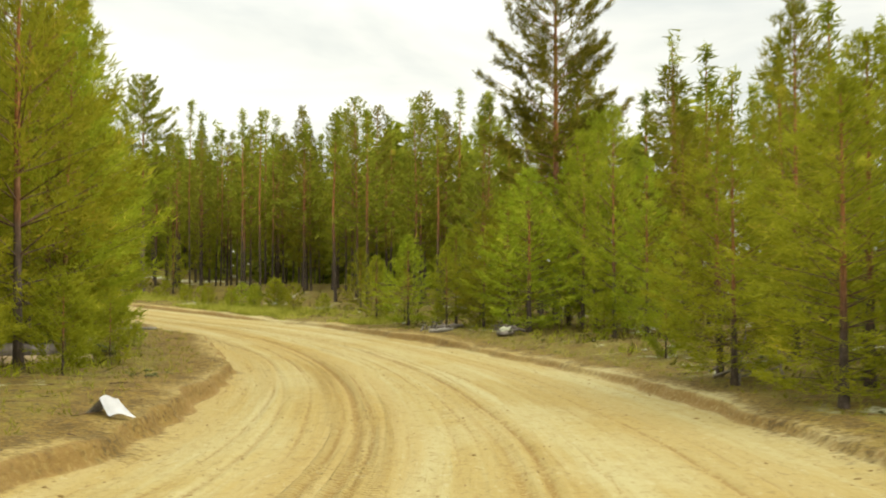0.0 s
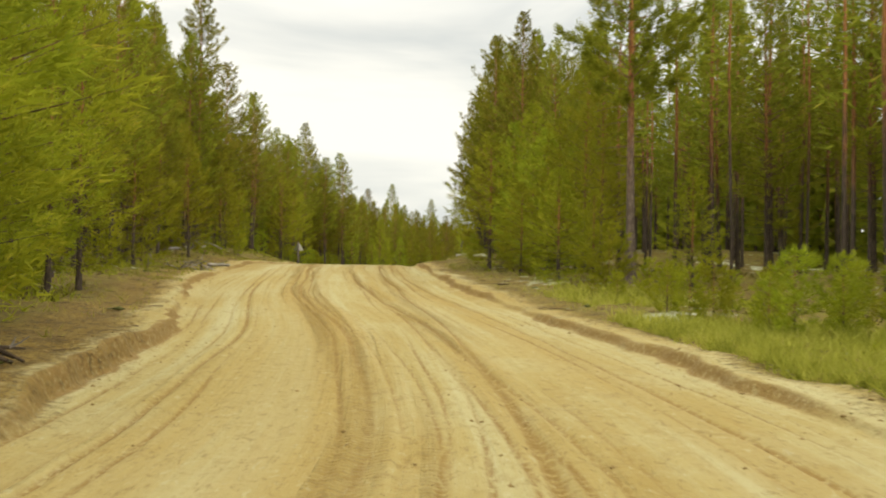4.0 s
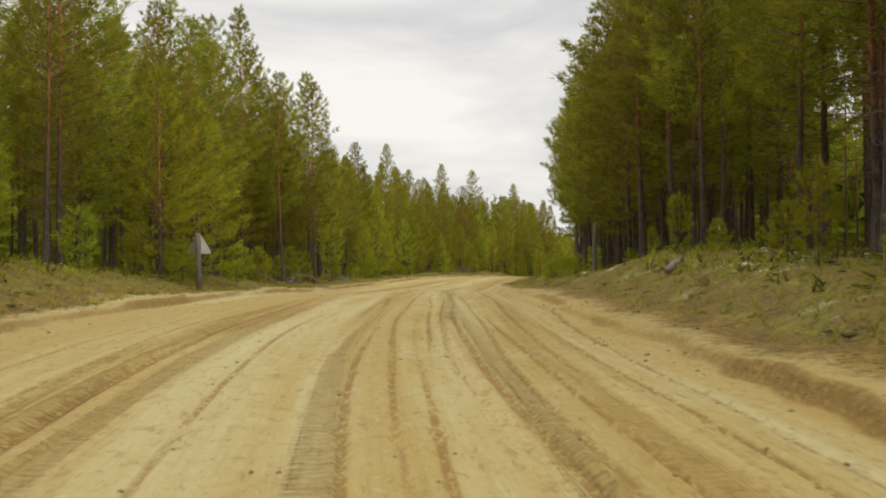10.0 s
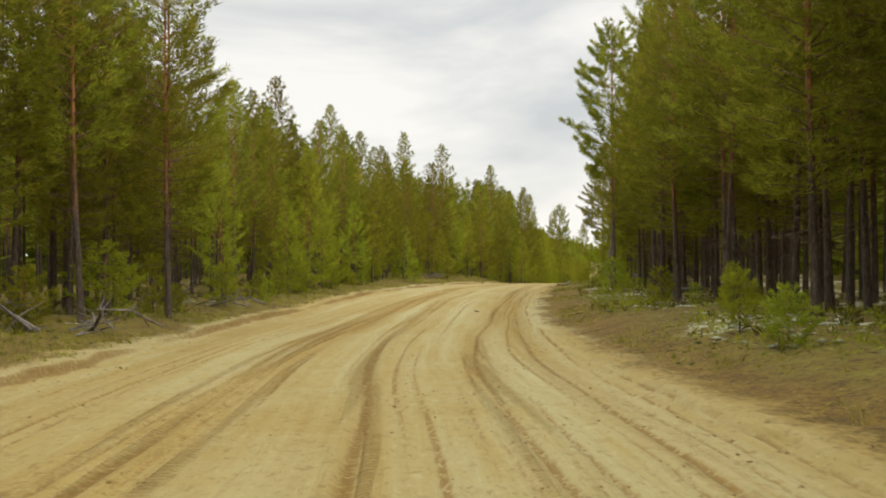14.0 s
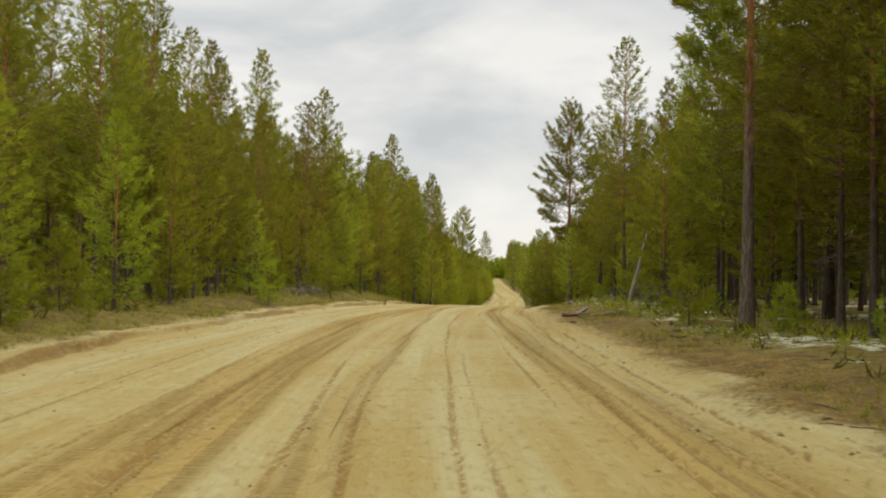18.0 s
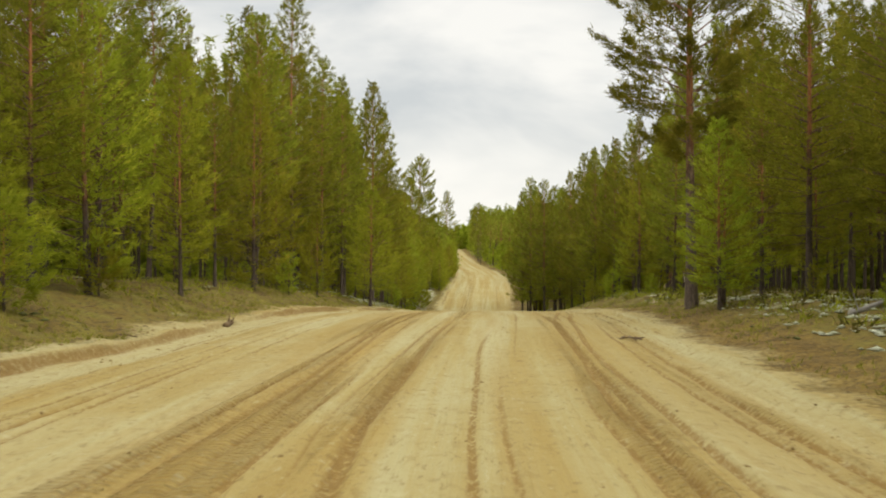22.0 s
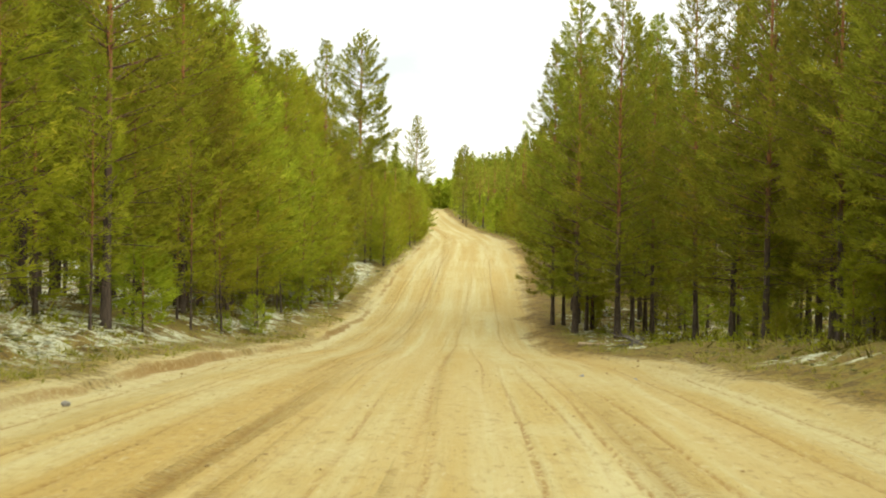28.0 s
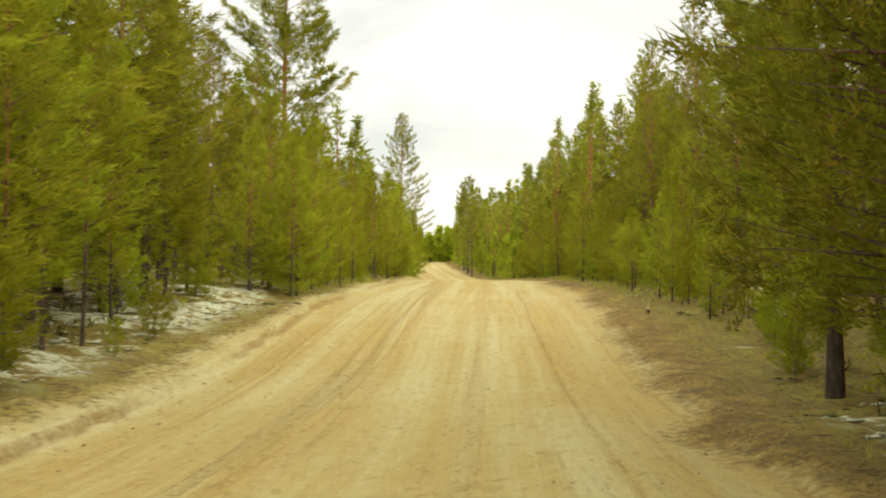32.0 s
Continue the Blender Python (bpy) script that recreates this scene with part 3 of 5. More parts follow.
def sheet(name, co, faces, mat, smooth=True):
    me = bpy.data.meshes.new(name)
    faces = np.asarray(faces, np.int32)
    me.vertices.add(len(co))
    me.vertices.foreach_set("co", np.asarray(co, np.float32).ravel())
    me.loops.add(faces.size)
    me.loops.foreach_set("vertex_index", faces.ravel())
    me.polygons.add(len(faces))
    me.polygons.foreach_set("loop_start", np.arange(0, faces.size, faces.shape[1], dtype=np.int32))
    if smooth:
        me.polygons.foreach_set("use_smooth", np.ones(len(faces), bool))
    me.update(calc_edges=True)
    me.validate()
    me.materials.append(mat)
    return me


FINE = int((376 + S0) / STEP)
EVERY = np.r_[np.arange(0, FINE), np.arange(FINE, len(LINE), 3)]


def road_columns(s):
    u = np.linspace(0, 1, 232)[None, :]
    a, b = -half_left(s)[:, None] - 1.0, half_right(s)[:, None] + 1.0
    return a + (b - a) * u


OUT = np.r_[0, 0.15, 0.35, 0.6, 0.9, 1.3, 1.8, 2.4, 3.1, 4, 5, 6.2, 7.6, 9.2, 11, 13, 16, 20, 25, 32, 42, 55]
ribbon("road", road_columns, EVERY, SAND, "wide rutted road of loose yellow sand", "road")
ribbon("ground_left", lambda s: -half_left(s)[:, None] - 1.0 - OUT[::-1][None, :], EVERY, FLOOR, "brown forest floor with moss and pale lichen", "ground")
ribbon("ground_right", lambda s: half_right(s)[:, None] + 1.0 + OUT[None, :], EVERY, FLOOR, "mossy forest floor with pale lichen patches", "ground")
plain = sheet("ground_far", [(-2500, -2500, -6), (2600, -2500, -6), (2600, 2900, -6), (-2500, 2900, -6)], [(0, 1, 2, 3)], FLOOR)
plain.attributes.new("lichen", "FLOAT", "POINT").data.foreach_set("value", np.full(4, 0.2, np.float32))
plain.attributes.new("bare", "FLOAT", "POINT").data.foreach_set("value", np.full(4, 1.0, np.float32))
plain.attributes.new("edge", "FLOAT", "POINT").data.foreach_set("value", np.full(4, 9.0, np.float32))
tagged(new("ground", plain), "low mossy forest land reaching to the horizon", "ground", kind="structure")


# ---- trees ----
def tubes(paths, radii, sides):
    """Tapered tubes along polylines. paths: n x m x 3; radii: n x m. Gives vertices, quads and the tubes' share of length."""
    n, m, _ = paths.shape
    d = np.gradient(paths, axis=1)
    d /= np.linalg.norm(d, axis=2, keepdims=True) + 1e-9
    ref = np.where(np.abs(d[..., 2:3]) > 0.9, np.array([1.0, 0, 0]), np.array([0, 0, 1.0]))
    a = np.cross(d, ref)
    a /= np.linalg.norm(a, axis=2, keepdims=True) + 1e-9
    b = np.cross(d, a)
    ang = np.linspace(0, 2 * np.pi, sides, endpoint=False)
    ring = a[:, :, None] * np.cos(ang)[None, None, :, None] + b[:, :, None] * np.sin(ang)[None, None, :, None]
    co = paths[:, :, None] + ring * radii[:, :, None, None]
    idx = np.arange(n * m * sides).reshape(n, m, sides)
    nx = np.roll(idx, -1, axis=2)
    q = np.stack([idx[:, :-1], nx[:, :-1], nx[:, 1:], idx[:, 1:]], -1).reshape(-1, 4)
    return co.reshape(-1, 3), q


def blades(rng, points, ways, count, length, width, spread):
    """Sprays of thin needle blades at points, along ways."""
    p = np.repeat(points, count, 0)
    w = np.repeat(ways, count, 0) + rng.normal(0, spread, (len(p), 3))
    w /= np.linalg.norm(w, axis=1, keepdims=True) + 1e-9
    side = np.cross(w, rng.normal(0, 1, (len(p), 3)))
    side /= np.linalg.norm(side, axis=1, keepdims=True) + 1e-9
    ln = (np.repeat(length, count)[:, None] if np.ndim(length) else length) * rng.uniform(0.6, 1.3, (len(p), 1))
    wd = width * rng.uniform(0.7, 1.3, (len(p), 1))
    p = p + rng.normal(0, 0.25, (len(p), 3)) * ln
    co = np.stack([p - side * wd * 0.5, p + side * wd * 0.5, p + w * ln], 1).reshape(-1, 3)
    return co


def crown_points(rng, H, base, rad, per_m, power, droop, gap=0.0, inner=0.3):
    """Branches of a conifer in whorls with side twigs: polylines with radii, and the places and ways of its needle tufts."""
    paths, rr, pts, ways = [], [], [], []
    z = base
    lift = np.array([0, 0, 1.0])
    wild = 0.12 + 2.2 * max(0.0, inner - 0.3)
    while z < H - 0.2:
        q = (z - base) / (H - base)
        r = rad * min(0.92, 1.30 * (1 - q) ** (power + 0.15)) * (0.6 + 0.4 * min(1, q / 0.15)) + 0.03 + 0.02 * rad
        number = rng.integers(4, 7)
        turn = rng.uniform(0, 6.28)
        for k in range(number):
            if rng.random() < gap:
                continue
            ln = r * rng.uniform(0.62, 1.18)
            az = turn + k * 6.283 / number + rng.normal(0, 0.25)
            up = (0.85 * q - droop * (1 - q)) + rng.normal(0, wild)
            out = np.array([math.cos(az), math.sin(az), 0])
            aside = np.cross(out, lift)
            t = np.linspace(0, 1, 4)[:, None]
            bow = rng.normal(0, wild)
            path = np.array([0, 0, z]) + out * ln * t + aside * bow * ln * t ** 2 + lift * ln * (up * t + 0.30 * t ** 2.2)
            paths.append(path[::3])
            rr.append(np.array([0.007 + 0.009 * ln, 0.003]) * min(1.0, 0.2 + H / 14))
            n = max(2, int(ln * per_m))
            u = np.r_[np.linspace(inner, 0.97, n) + rng.normal(0, 0.03, n), 1.0]
            foot = np.stack([np.interp(u, t[:, 0], path[:, j]) for j in range(3)], 1)
            hand = np.where(np.arange(n + 1) % 2 == 0, 1.0, -1.0)[:, None]
            fore = np.clip(0.55 + 0.5 * u[:, None] + rng.normal(0, 0.15 + wild - 0.12, (n + 1, 1)), 0.2, 1.3)
            way = out * fore + aside * hand * (1.0 - 0.5 * u[:, None]) * rng.uniform(0.5, 1.2, (n + 1, 1)) + lift * (0.12 + 0.55 * q + rng.normal(0, 0.16, (n + 1, 1)))
            way[-1] = out + lift * (0.3 + 0.8 * q)
            way /= np.linalg.norm(way, axis=1, keepdims=True)
            tl = (0.10 + 0.42 * ln * (1.08 - u)) * rng.uniform(0.7, 1.2, n + 1)
            for share in (0.3, 0.68, 1.0):
                pts.append(foot + way * (tl * share)[:, None] + rng.normal(0, 0.03, (n + 1, 3)) - lift * 0.04 * (1 - share))
                ways.append(way + lift * 0.22)
        z += rng.uniform(0.28, 0.46) * (0.7 + 0.3 * H / 12) * (1.0 if q < 0.75 else 0.7)
    top = np.stack([np.zeros(10), np.zeros(10), np.linspace(H - 0.07 * H, H - 0.02 * H, 10)], 1)
    pts.append(top)
    ways.append(np.tile([0, 0, 2.2], (10, 1)) + rng.normal(0, 0.2, (10, 3)))
    return np.array(paths), np.array(rr), np.vstack(pts), np.vstack(ways)


def link(name, me, parent, label=""):
    ob = new(name, me)
    ob.parent = parent
    return tagged(ob, label)


def tree_meshes(seed, H, base, rad, per_m, power, droop, count, length, width, girth, needles, gap=0.0, stubs=0, inner=0.3, bark=None):
    rng = np.random.default_rng(seed)
    m = 10
    zz = np.linspace(-0.25, H * 0.985, m)
    bend = rng.normal(0, 0.005 * H, 2)
    path = np.stack([bend[0] * np.sin(zz / H * 2.6), bend[1] * np.sin(zz / H * 3.1), zz], 1)[None]
    shape = girth * (1 - 0.93 * np.clip(zz / H, 0, 1) ** 0.9)
    shape[0] *= 1.35
    tco, tq = tubes(path, shape[None], 8)
    bp, br, pts, ways = crown_points(rng, H, base, rad, per_m, power, droop, gap, inner)
    if stubs:
        sp, sr = [], []
        for _ in range(stubs):
            az, z0 = rng.uniform(0, 6.28), rng.uniform(0.12 * H, max(base, 0.2 * H))
            ln = rng.uniform(0.3, 1.3)
            o = np.array([math.cos(az), math.sin(az), rng.uniform(-0.35, 0.1)])
            t = np.linspace(0, 1, 2)[:, None]
            sp.append(np.array([0, 0, z0]) + o * ln * t)
            sr.append(np.array([0.014, 0.004]))
        bp, br = np.vstack([bp, sp]), np.vstack([br, sr])
    off = np.interp(bp[:, :, 2], zz, path[0, :, 0]), np.interp(bp[:, :, 2], zz, path[0, :, 1])
    bp[:, :, 0] += off[0]
    bp[:, :, 1] += off[1]
    pts[:, 0] += np.interp(pts[:, 2], zz, path[0, :, 0])
    pts[:, 1] += np.interp(pts[:, 2], zz, path[0, :, 1])
    co, q = tubes(bp, br, 3)
    trunk = sheet("trunk", np.vstack([tco, co]), np.vstack([tq, q + len(tco)]), bark or BARK)
    up = np.r_[tco[:, 2] / H, 0.22 + 0.2 * co[:, 2] / H]
    trunk.attributes.new("up", "FLOAT", "POINT").data.foreach_set("value", np.clip(up, 0, 1).astype(np.float32))
    co = blades(rng, pts, ways, count, length * np.clip(0.5 + (H - pts[:, 2]) / (0.30 * H), 0.5, 1.0), width, 0.45)
    crown = sheet("crown", co, np.arange(len(co)).reshape(-1, 3), needles, smooth=False)
    return trunk, crown


class Kind:
    """One kind of tree: a few built meshes, set out by copies."""

    def __init__(self, name, label, category, group, heights, variants):
        self.name, self.label, self.category, self.group, self.heights, self.meshes = name, label, category, group, heights, variants
        self.made = [None] * len(variants)
        self.count = 0

    def put(self, x, y, H, pick, turn, lean=0.0, label="", wide=1.0):
        k = pick % len(self.meshes)
        f = H / self.heights[k]
        z = stand(x, y)
        m = pose(x, y, z, lean * math.cos(turn), lean * math.sin(turn), math.degrees(turn)) @ Matrix.Diagonal((f * wide, f * wide, f, 1))
        if self.made[k] is None:
            ob = new(self.name)
            ob.empty_display_size = 0.3
            for part_name, me in zip(("trunk", "crown"), self.meshes[k]):
                link(part_name, me, ob)
            tagged(ob, label or self.label, self.category, self.group)
            ob.matrix_basis = m
            self.made[k] = ob
        else:
            keep = self.made[k]
            was = keep.matrix_basis.copy()
            keep.matrix_basis = Matrix.Identity(4)
            ob = copy_thing(keep, m)
            keep.matrix_basis = was
            tagged(ob, label or self.label)
        self.count += 1
        return ob


def build_kind(name, label, category, group, specs):
    return Kind(name, label, category, group, [sp[1] for sp in specs], [tree_meshes(*sp) for sp in specs])


# seed, height, crown base, crown radius, twigs per metre, power, droop, blades, length, width, girth, needles, gap, stubs, bare inner share
SLENDER = build_kind("slender_pine", "tall slender pine with grey and orange bark trunk", "pine tree", "slender pines along the road", [
    (11, 13.0, 2.8, 2.05, 5.6, 0.80, 0.12, 5, 0.20, 0.036, 0.100, NEEDLE, 0.05, 22),
    (13, 13.0, 4.4, 2.15, 5.6, 0.72, 0.06, 5, 0.20, 0.036, 0.105, NEEDLE, 0.08, 26),
    (15, 13.0, 3.6, 2.00, 5.6, 0.76, 0.10, 5, 0.20, 0.036, 0.098, NEEDLE, 0.08, 22)])
BUSHY = build_kind("bushy_pine", "tall pine with a dense green crown reaching low", "pine tree", "dense pines along the road", [
    (12, 13.0, 2.1, 1.90, 5.8, 0.84, 0.16, 5, 0.20, 0.036, 0.098, NEEDLE, 0.05, 20),
    (14, 13.0, 1.6, 1.95, 5.8, 0.88, 0.18, 5, 0.20, 0.036, 0.095, NEEDLE, 0.04, 16)])
YOUNG = build_kind("young_pine", "young bushy pine with green branches down low", "pine tree", "young pines along the road", [
    (21, 7.0, 0.5, 1.50, 6.6, 0.86, 0.10, 5, 0.17, 0.030, 0.075, NEEDLE_YOUNG, 0.04, 6),
    (22, 7.0, 0.8, 1.30, 6.6, 0.82, 0.08, 5, 0.17, 0.030, 0.07, NEEDLE_YOUNG, 0.06, 6),
    (23, 7.0, 0.3, 1.65, 6.6, 0.92, 0.14, 5, 0.17, 0.030, 0.08, NEEDLE_YOUNG, 0.05, 6),
    (24, 7.0, 1.1, 1.20, 6.6, 0.78, 0.06, 5, 0.17, 0.030, 0.065, NEEDLE_YOUNG, 0.08, 8)])
THIN = build_kind("thin_pine", "thin young pine with bare lower trunk and light crown", "pine tree", "thin young pines in a grove", [
    (26, 7.0, 0.9, 1.10, 5.6, 0.78, 0.06, 5, 0.17, 0.026, 0.045, NEEDLE_YOUNG, 0.10, 10),
    (27, 7.0, 1.4, 1.00, 5.6, 0.74, 0.02, 5, 0.17, 0.026, 0.04, NEEDLE_YOUNG, 0.12, 12)])
SAPLING = build_kind("pine_sapling", "small pine sapling with fresh green needles", "sapling", "saplings on the verge", [
    (31, 2.0, 0.15, 0.55, 11.0, 0.75, -0.25, 8, 0.13, 0.020, 0.022, NEEDLE_YOUNG, 0.05, 0),
    (32, 2.0, 0.25, 0.45, 11.0, 0.7, -0.35, 8, 0.13, 0.020, 0.02, NEEDLE_YOUNG, 0.1, 0),
    (33, 2.0, 0.1, 0.65, 11.0, 0.85, -0.2, 8, 0.13, 0.020, 0.024, NEEDLE_YOUNG, 0.05, 0)])
OLD = build_kind("old_pine", "tall old pine with bare trunk and irregular high crown", "pine tree", "old pines along the road", [
    (41, 15.0, 6.0, 2.3, 8.5, 0.55, -0.02, 9, 0.21, 0.038, 0.17, NEEDLE, 0.12, 26, 0.38, OLD_BARK),
    (42, 15.0, 4.6, 2.4, 8.5, 0.62, 0.04, 9, 0.20, 0.034, 0.18, NEEDLE, 0.14, 26, 0.34, OLD_BARK),
    (43, 15.0, 1.9, 2.6, 6.5, 0.76, 0.16, 6, 0.20, 0.034, 0.135, NEEDLE, 0.04, 16, 0.3)])
KINDS = {"m": SLENDER, "b": BUSHY, "y": YOUNG, "t": THIN, "s": SAPLING, "o": OLD}

rng = np.random.default_rng(5)
TAKEN = []


def free(x, y, gap):
    return all((x - a) ** 2 + (y - b) ** 2 > gap * gap for a, b in TAKEN)


# trees that stand out: kind, x, y, height, variant, label
STANDOUT = [
    ("o", 9.0, 12.4, 15.5, 0), ("o", 8.5, -30.3, 17.0, 1), ("y", 10.6, 10.8, 4.0, 1), ("y", 11.1, -12.0, 3.5, 0), ("y", 5.4, -21.5, 3.1, 0), ("y", 5.6, -23.4, 2.4, 1), ("y", 4.3, -25.4, 3.9, 2), ("y", 6.6, -25.9, 4.4, 0), ("y", 4.9, -27.3, 3.4, 1), ("y", 5.0, -29.6, 4.8, 3), ("y", 7.4, -28.2, 5.6, 2), ("y", 4.6, -31.6, 5.4, 0), ("y", 6.9, -32.6, 6.6, 1), ("y", 3.6, -33.8, 6.2, 2),
    ("y", 6.6, 27.4, 6.4, 0), ("y", 7.9, 28.6, 7.0, 3), ("y", 8.4, 26.0, 7.6, 2), ("b", 9.4, 29.6, 9.4, 1), ("y", 6.4, 18.6, 3.6, 0), ("y", 6.9, 14.2, 4.0, 2), ("y", 7.6, 12.0, 3.2, 1), ("y", 8.0, 21.0, 6.0, 2), ("y", 7.8, 23.4, 5.0, 3),
    ("b", 9.4, 42.9, 13.2, 0), ("b", 13.6, 75.0, 13.0, 1), ("o", -8.4, 44.5, 15.5, 2), ("b", -6.6, 73.5, 13.9, 1),
    ("m", -4.0, 96.1, 14.3, 0), ("b", -2.0, 100.0, 16.0, 0), ("m", 2.4, 106.1, 12.9, 2), ("m", 0.4, 101.3, 12.5, 1),
    ("m", -6.3, 68.4, 13.0, 1), ("m", -7.8, 58.5, 13.5, 2), ("b", 20.6, 178.3, 13.5, 0), ("m", 27.2, 194.0, 14.3, 2),
    ("b", 37.0, 213.0, 14.8, 0), ("y", 42.3, 218.0, 6.4, 3),
    ("b", 13.6, 179.1, 16.3, 0), ("m", 6.8, 134.2, 12.0, 0), ("o", 43.6, 187.2, 14.3, 1), ("y", 43.2, 184.9, 4.4, 1), ("m", 36.5, 163.5, 13.0, 2),
    ("o", 28.0, 138.6, 16.5, 0), ("o", 68.2, 253.0, 12.4, 2), ("o", 68.7, 257.4, 13.2, 2), ("b", 71.7, 263.2, 12.5, 0), ("b", 70.6, 262.4, 11.5, 1), ("b", 71.2, 260.8, 12.0, 0), ("b", 70.2, 259.4, 11.0, 1), ("b", 71.0, 257.0, 12.5, 0), ("b", 70.4, 254.4, 12.0, 0), ("b", 72.6, 258.8, 12.6, 1), ("o", 73.6, 267.6, 13.0, 2), ("b", 67.3, 243.0, 13.2, 0),
    ("b", 69.6, 261.4, 12.0, 1), ("o", 72.8, 304.5, 16.8, 1), ("b", 64.3, 281.0, 13.4, 0), ("o", 91.3, 346.5, 14.0, 2),
    ("b", 103.6, 342.3, 12.0, 1), ("m", 20.9, 110.3, 13.0, 1), ("m", 21.4, 106.3, 13.6, 1), ("m", 23.6, 105.7, 13.0, 0), ("m", 22.4, 94.1, 13.5, 1), ("m", 2.1, 111.2, 14.5, 0), ("m", -1.6, 102.6, 14.0, 1), ("m", -3.6, 100.6, 14.0, 1), ("m", -9.1, 31.9, 9.5, 0), ("y", -7.0, -12.6, 10.5, 0), ("y", -7.3, -9.0, 11.0, 2), ("b", -9.4, -6.0, 12.5, 1), ("y", -7.0, -16.4, 9.5, 3), ("y", -7.6, -20.0, 9.0, 1),
    ("y", -8.0, -51.8, 4.6, 0), ("y", -9.8, -55.2, 5.2, 2), ("y", -6.6, -50.4, 5.6, 1), ("y", -8.6, -56.4, 5.8, 3), ("y", -7.0, -54.0, 6.4, 2), ("b", 5.3, 123.2, 9.6, 0), ("m", 25.6, 125.1, 14.5, 1),
    ("o", 57.6, 265.9, 12.0, 2), ("b", 55.4, 260.3, 10.5, 1), ("b", 54.3, 265.2, 12.0, 0), ("m", 48.5, 247.0, 14.5, 1), ("y", 45.6, 186.6, 7.2, 1), ("b", 46.4, 232.4, 15.0, 0), ("m", 47.6, 238.4, 14.8, 0), ("b", 50.3, 243.6, 15.4, 1), ("b", 52.9, 251.5, 13.4, 0), ("o", 115.8, 396.1, 13.0, 1), ("b", 118.8, 405.8, 12.0, 0), ("b", 112.8, 386.6, 11.5, 1)]
for kind, x, y, H, pick in STANDOUT:
    KINDS[kind].put(x, y, H, pick, rng.uniform(0, 6.28), wide=1.4 if kind == "y" and H < 7 else 1.0)
    TAKEN.append((x, y))

TALL_L = [100, 124, 131, 135, 141, 152, 164, 175, 183, 190, 198, 206, 216, 237, 247, 253, 263, 272, 277, 284, 296, 311, 325, 334, 341, 347, 356, 366, 380, 400], [13.5, 13.5, 12.5, 11.8, 9.8, 11.2, 14.6, 12.7, 13.2, 9.3, 10.8, 10.2, 11.2, 11.8, 9.2, 12.3, 10.8, 9.5, 9.8, 13.6, 15.5, 15.8, 16.2, 14.5, 11.0, 11.8, 12.4, 13.6, 11.0, 10.5]
TALL_R = [20, 27, 40, 51, 60, 70, 98, 128, 215, 230, 248, 256, 272, 290, 300, 313, 326, 340, 370, 400], [9, 9.5, 11, 12, 12, 13, 13.8, 15.5, 15.5, 12, 10.8, 11.2, 10.9, 12.6, 13.0, 12.6, 13.2, 15, 12.5, 11.5]


def tallest(s, side):
    """Height of the tree line over the forest floor at either side."""
    return float(np.interp(s, *(TALL_L if side < 0 else TALL_R)) - shoulder(s, side * 9.0))


# rows along both sides: from, to (metres along), side, nearest and farthest distance from the line, spacing, kind, lowest and highest
ROWS = [
    (22, 50, -1, 7.8, 10.5, 1.4, "y", 7.5, 11), (50, 80, -1, 7.6, 11, 1.6, "y", 6, 10), (10, 80, -1, 11, 15, 2.6, "m", 11, 14), (14, 24, -1, 9.5, 12, 1.6, "t", 6, 9),
    (12, 44, 1, 9.0, 13, 1.6, "y", 5, 9), (16, 60, 1, 12, 18, 2.2, "m", 9, 12.5), (58, 100, 1, 14, 20, 2.2, "m", 11, 13.5), (88, 98, 1, 7.6, 10.5, 2.0, "y", 4.5, 9), (97, 113, 1, 8.0, 11, 1.6, "m", 10, 13), (100, 132, -1, 9.5, 13, 1.8, "m", 12, 14.5),
    (78, 165, -1, 9.0, 13, 2.5, "m", 12, 14.5), (165, 190, -1, 9.4, 14, 2.0, "m", 12, 15), (190, 262, -1, 9.0, 13, 2.7, "m", 11.5, 14.5), (262, 312, -1, 8.6, 12.5, 1.9, "m", 12.5, 15.5), (312, 345, -1, 10, 13.5, 1.9, "m", 12.5, 15.5),
    (112, 150, 1, 7.8, 11.5, 1.7, "m", 12.5, 15.5), (150, 225, 1, 9.0, 12.5, 1.6, "m", 12.5, 15.5), (112, 225, 1, 12.5, 17, 2.0, "m", 12.5, 15.5), (225, 255, 1, 9.2, 12.5, 2.2, "m", 11, 14), (225, 330, 1, 12, 16, 2.4, "m", 11, 14), (110, 330, -1, 12.5, 16.5, 2.6, "m", 11, 14), (255, 336, 1, 7.8, 11.5, 2.4, "m", 12, 15.5), (344.5, 358, 1, 6.4, 10.5, 1.3, "m", 10.5, 13.5),
    (80, 158, -1, 8.2, 10, 6.0, "y", 4, 8.5), (188, 330, -1, 8.2, 10, 6.0, "y", 4, 8.5), (222, 330, 1, 8.2, 10.5, 8, "y", 4, 8),
    (334, 366, -1, 8.6, 11.5, 1.4, "y", 9, 13), (366, 398, -1, 8.2, 11, 2.4, "m", 7, 9.5), (358, 372, 1, 6.8, 11, 2.4, "m", 8, 11), (372, 398, 1, 7, 11, 2.2, "m", 9, 11.5), (398, 476, 1, 7, 12, 2.4, "m", 10, 12.5), (366, 395, -1, 5.6, 8, 2.2, "y", 3, 6),
    (324, 366, -1, 7.0, 9.4, 0.75, "t", 4.5, 8.5), (300, 324, -1, 7.4, 9.4, 3, "t", 5, 8),
    (366, 440, -1, 4.8, 7.5, 1.5, "y", 2.5, 6), (360, 440, 1, 4.8, 7.0, 1.6, "y", 2.0, 5.5), (314, 336, 1, 7.6, 10.0, 1.8, "m", 12, 14.5)]
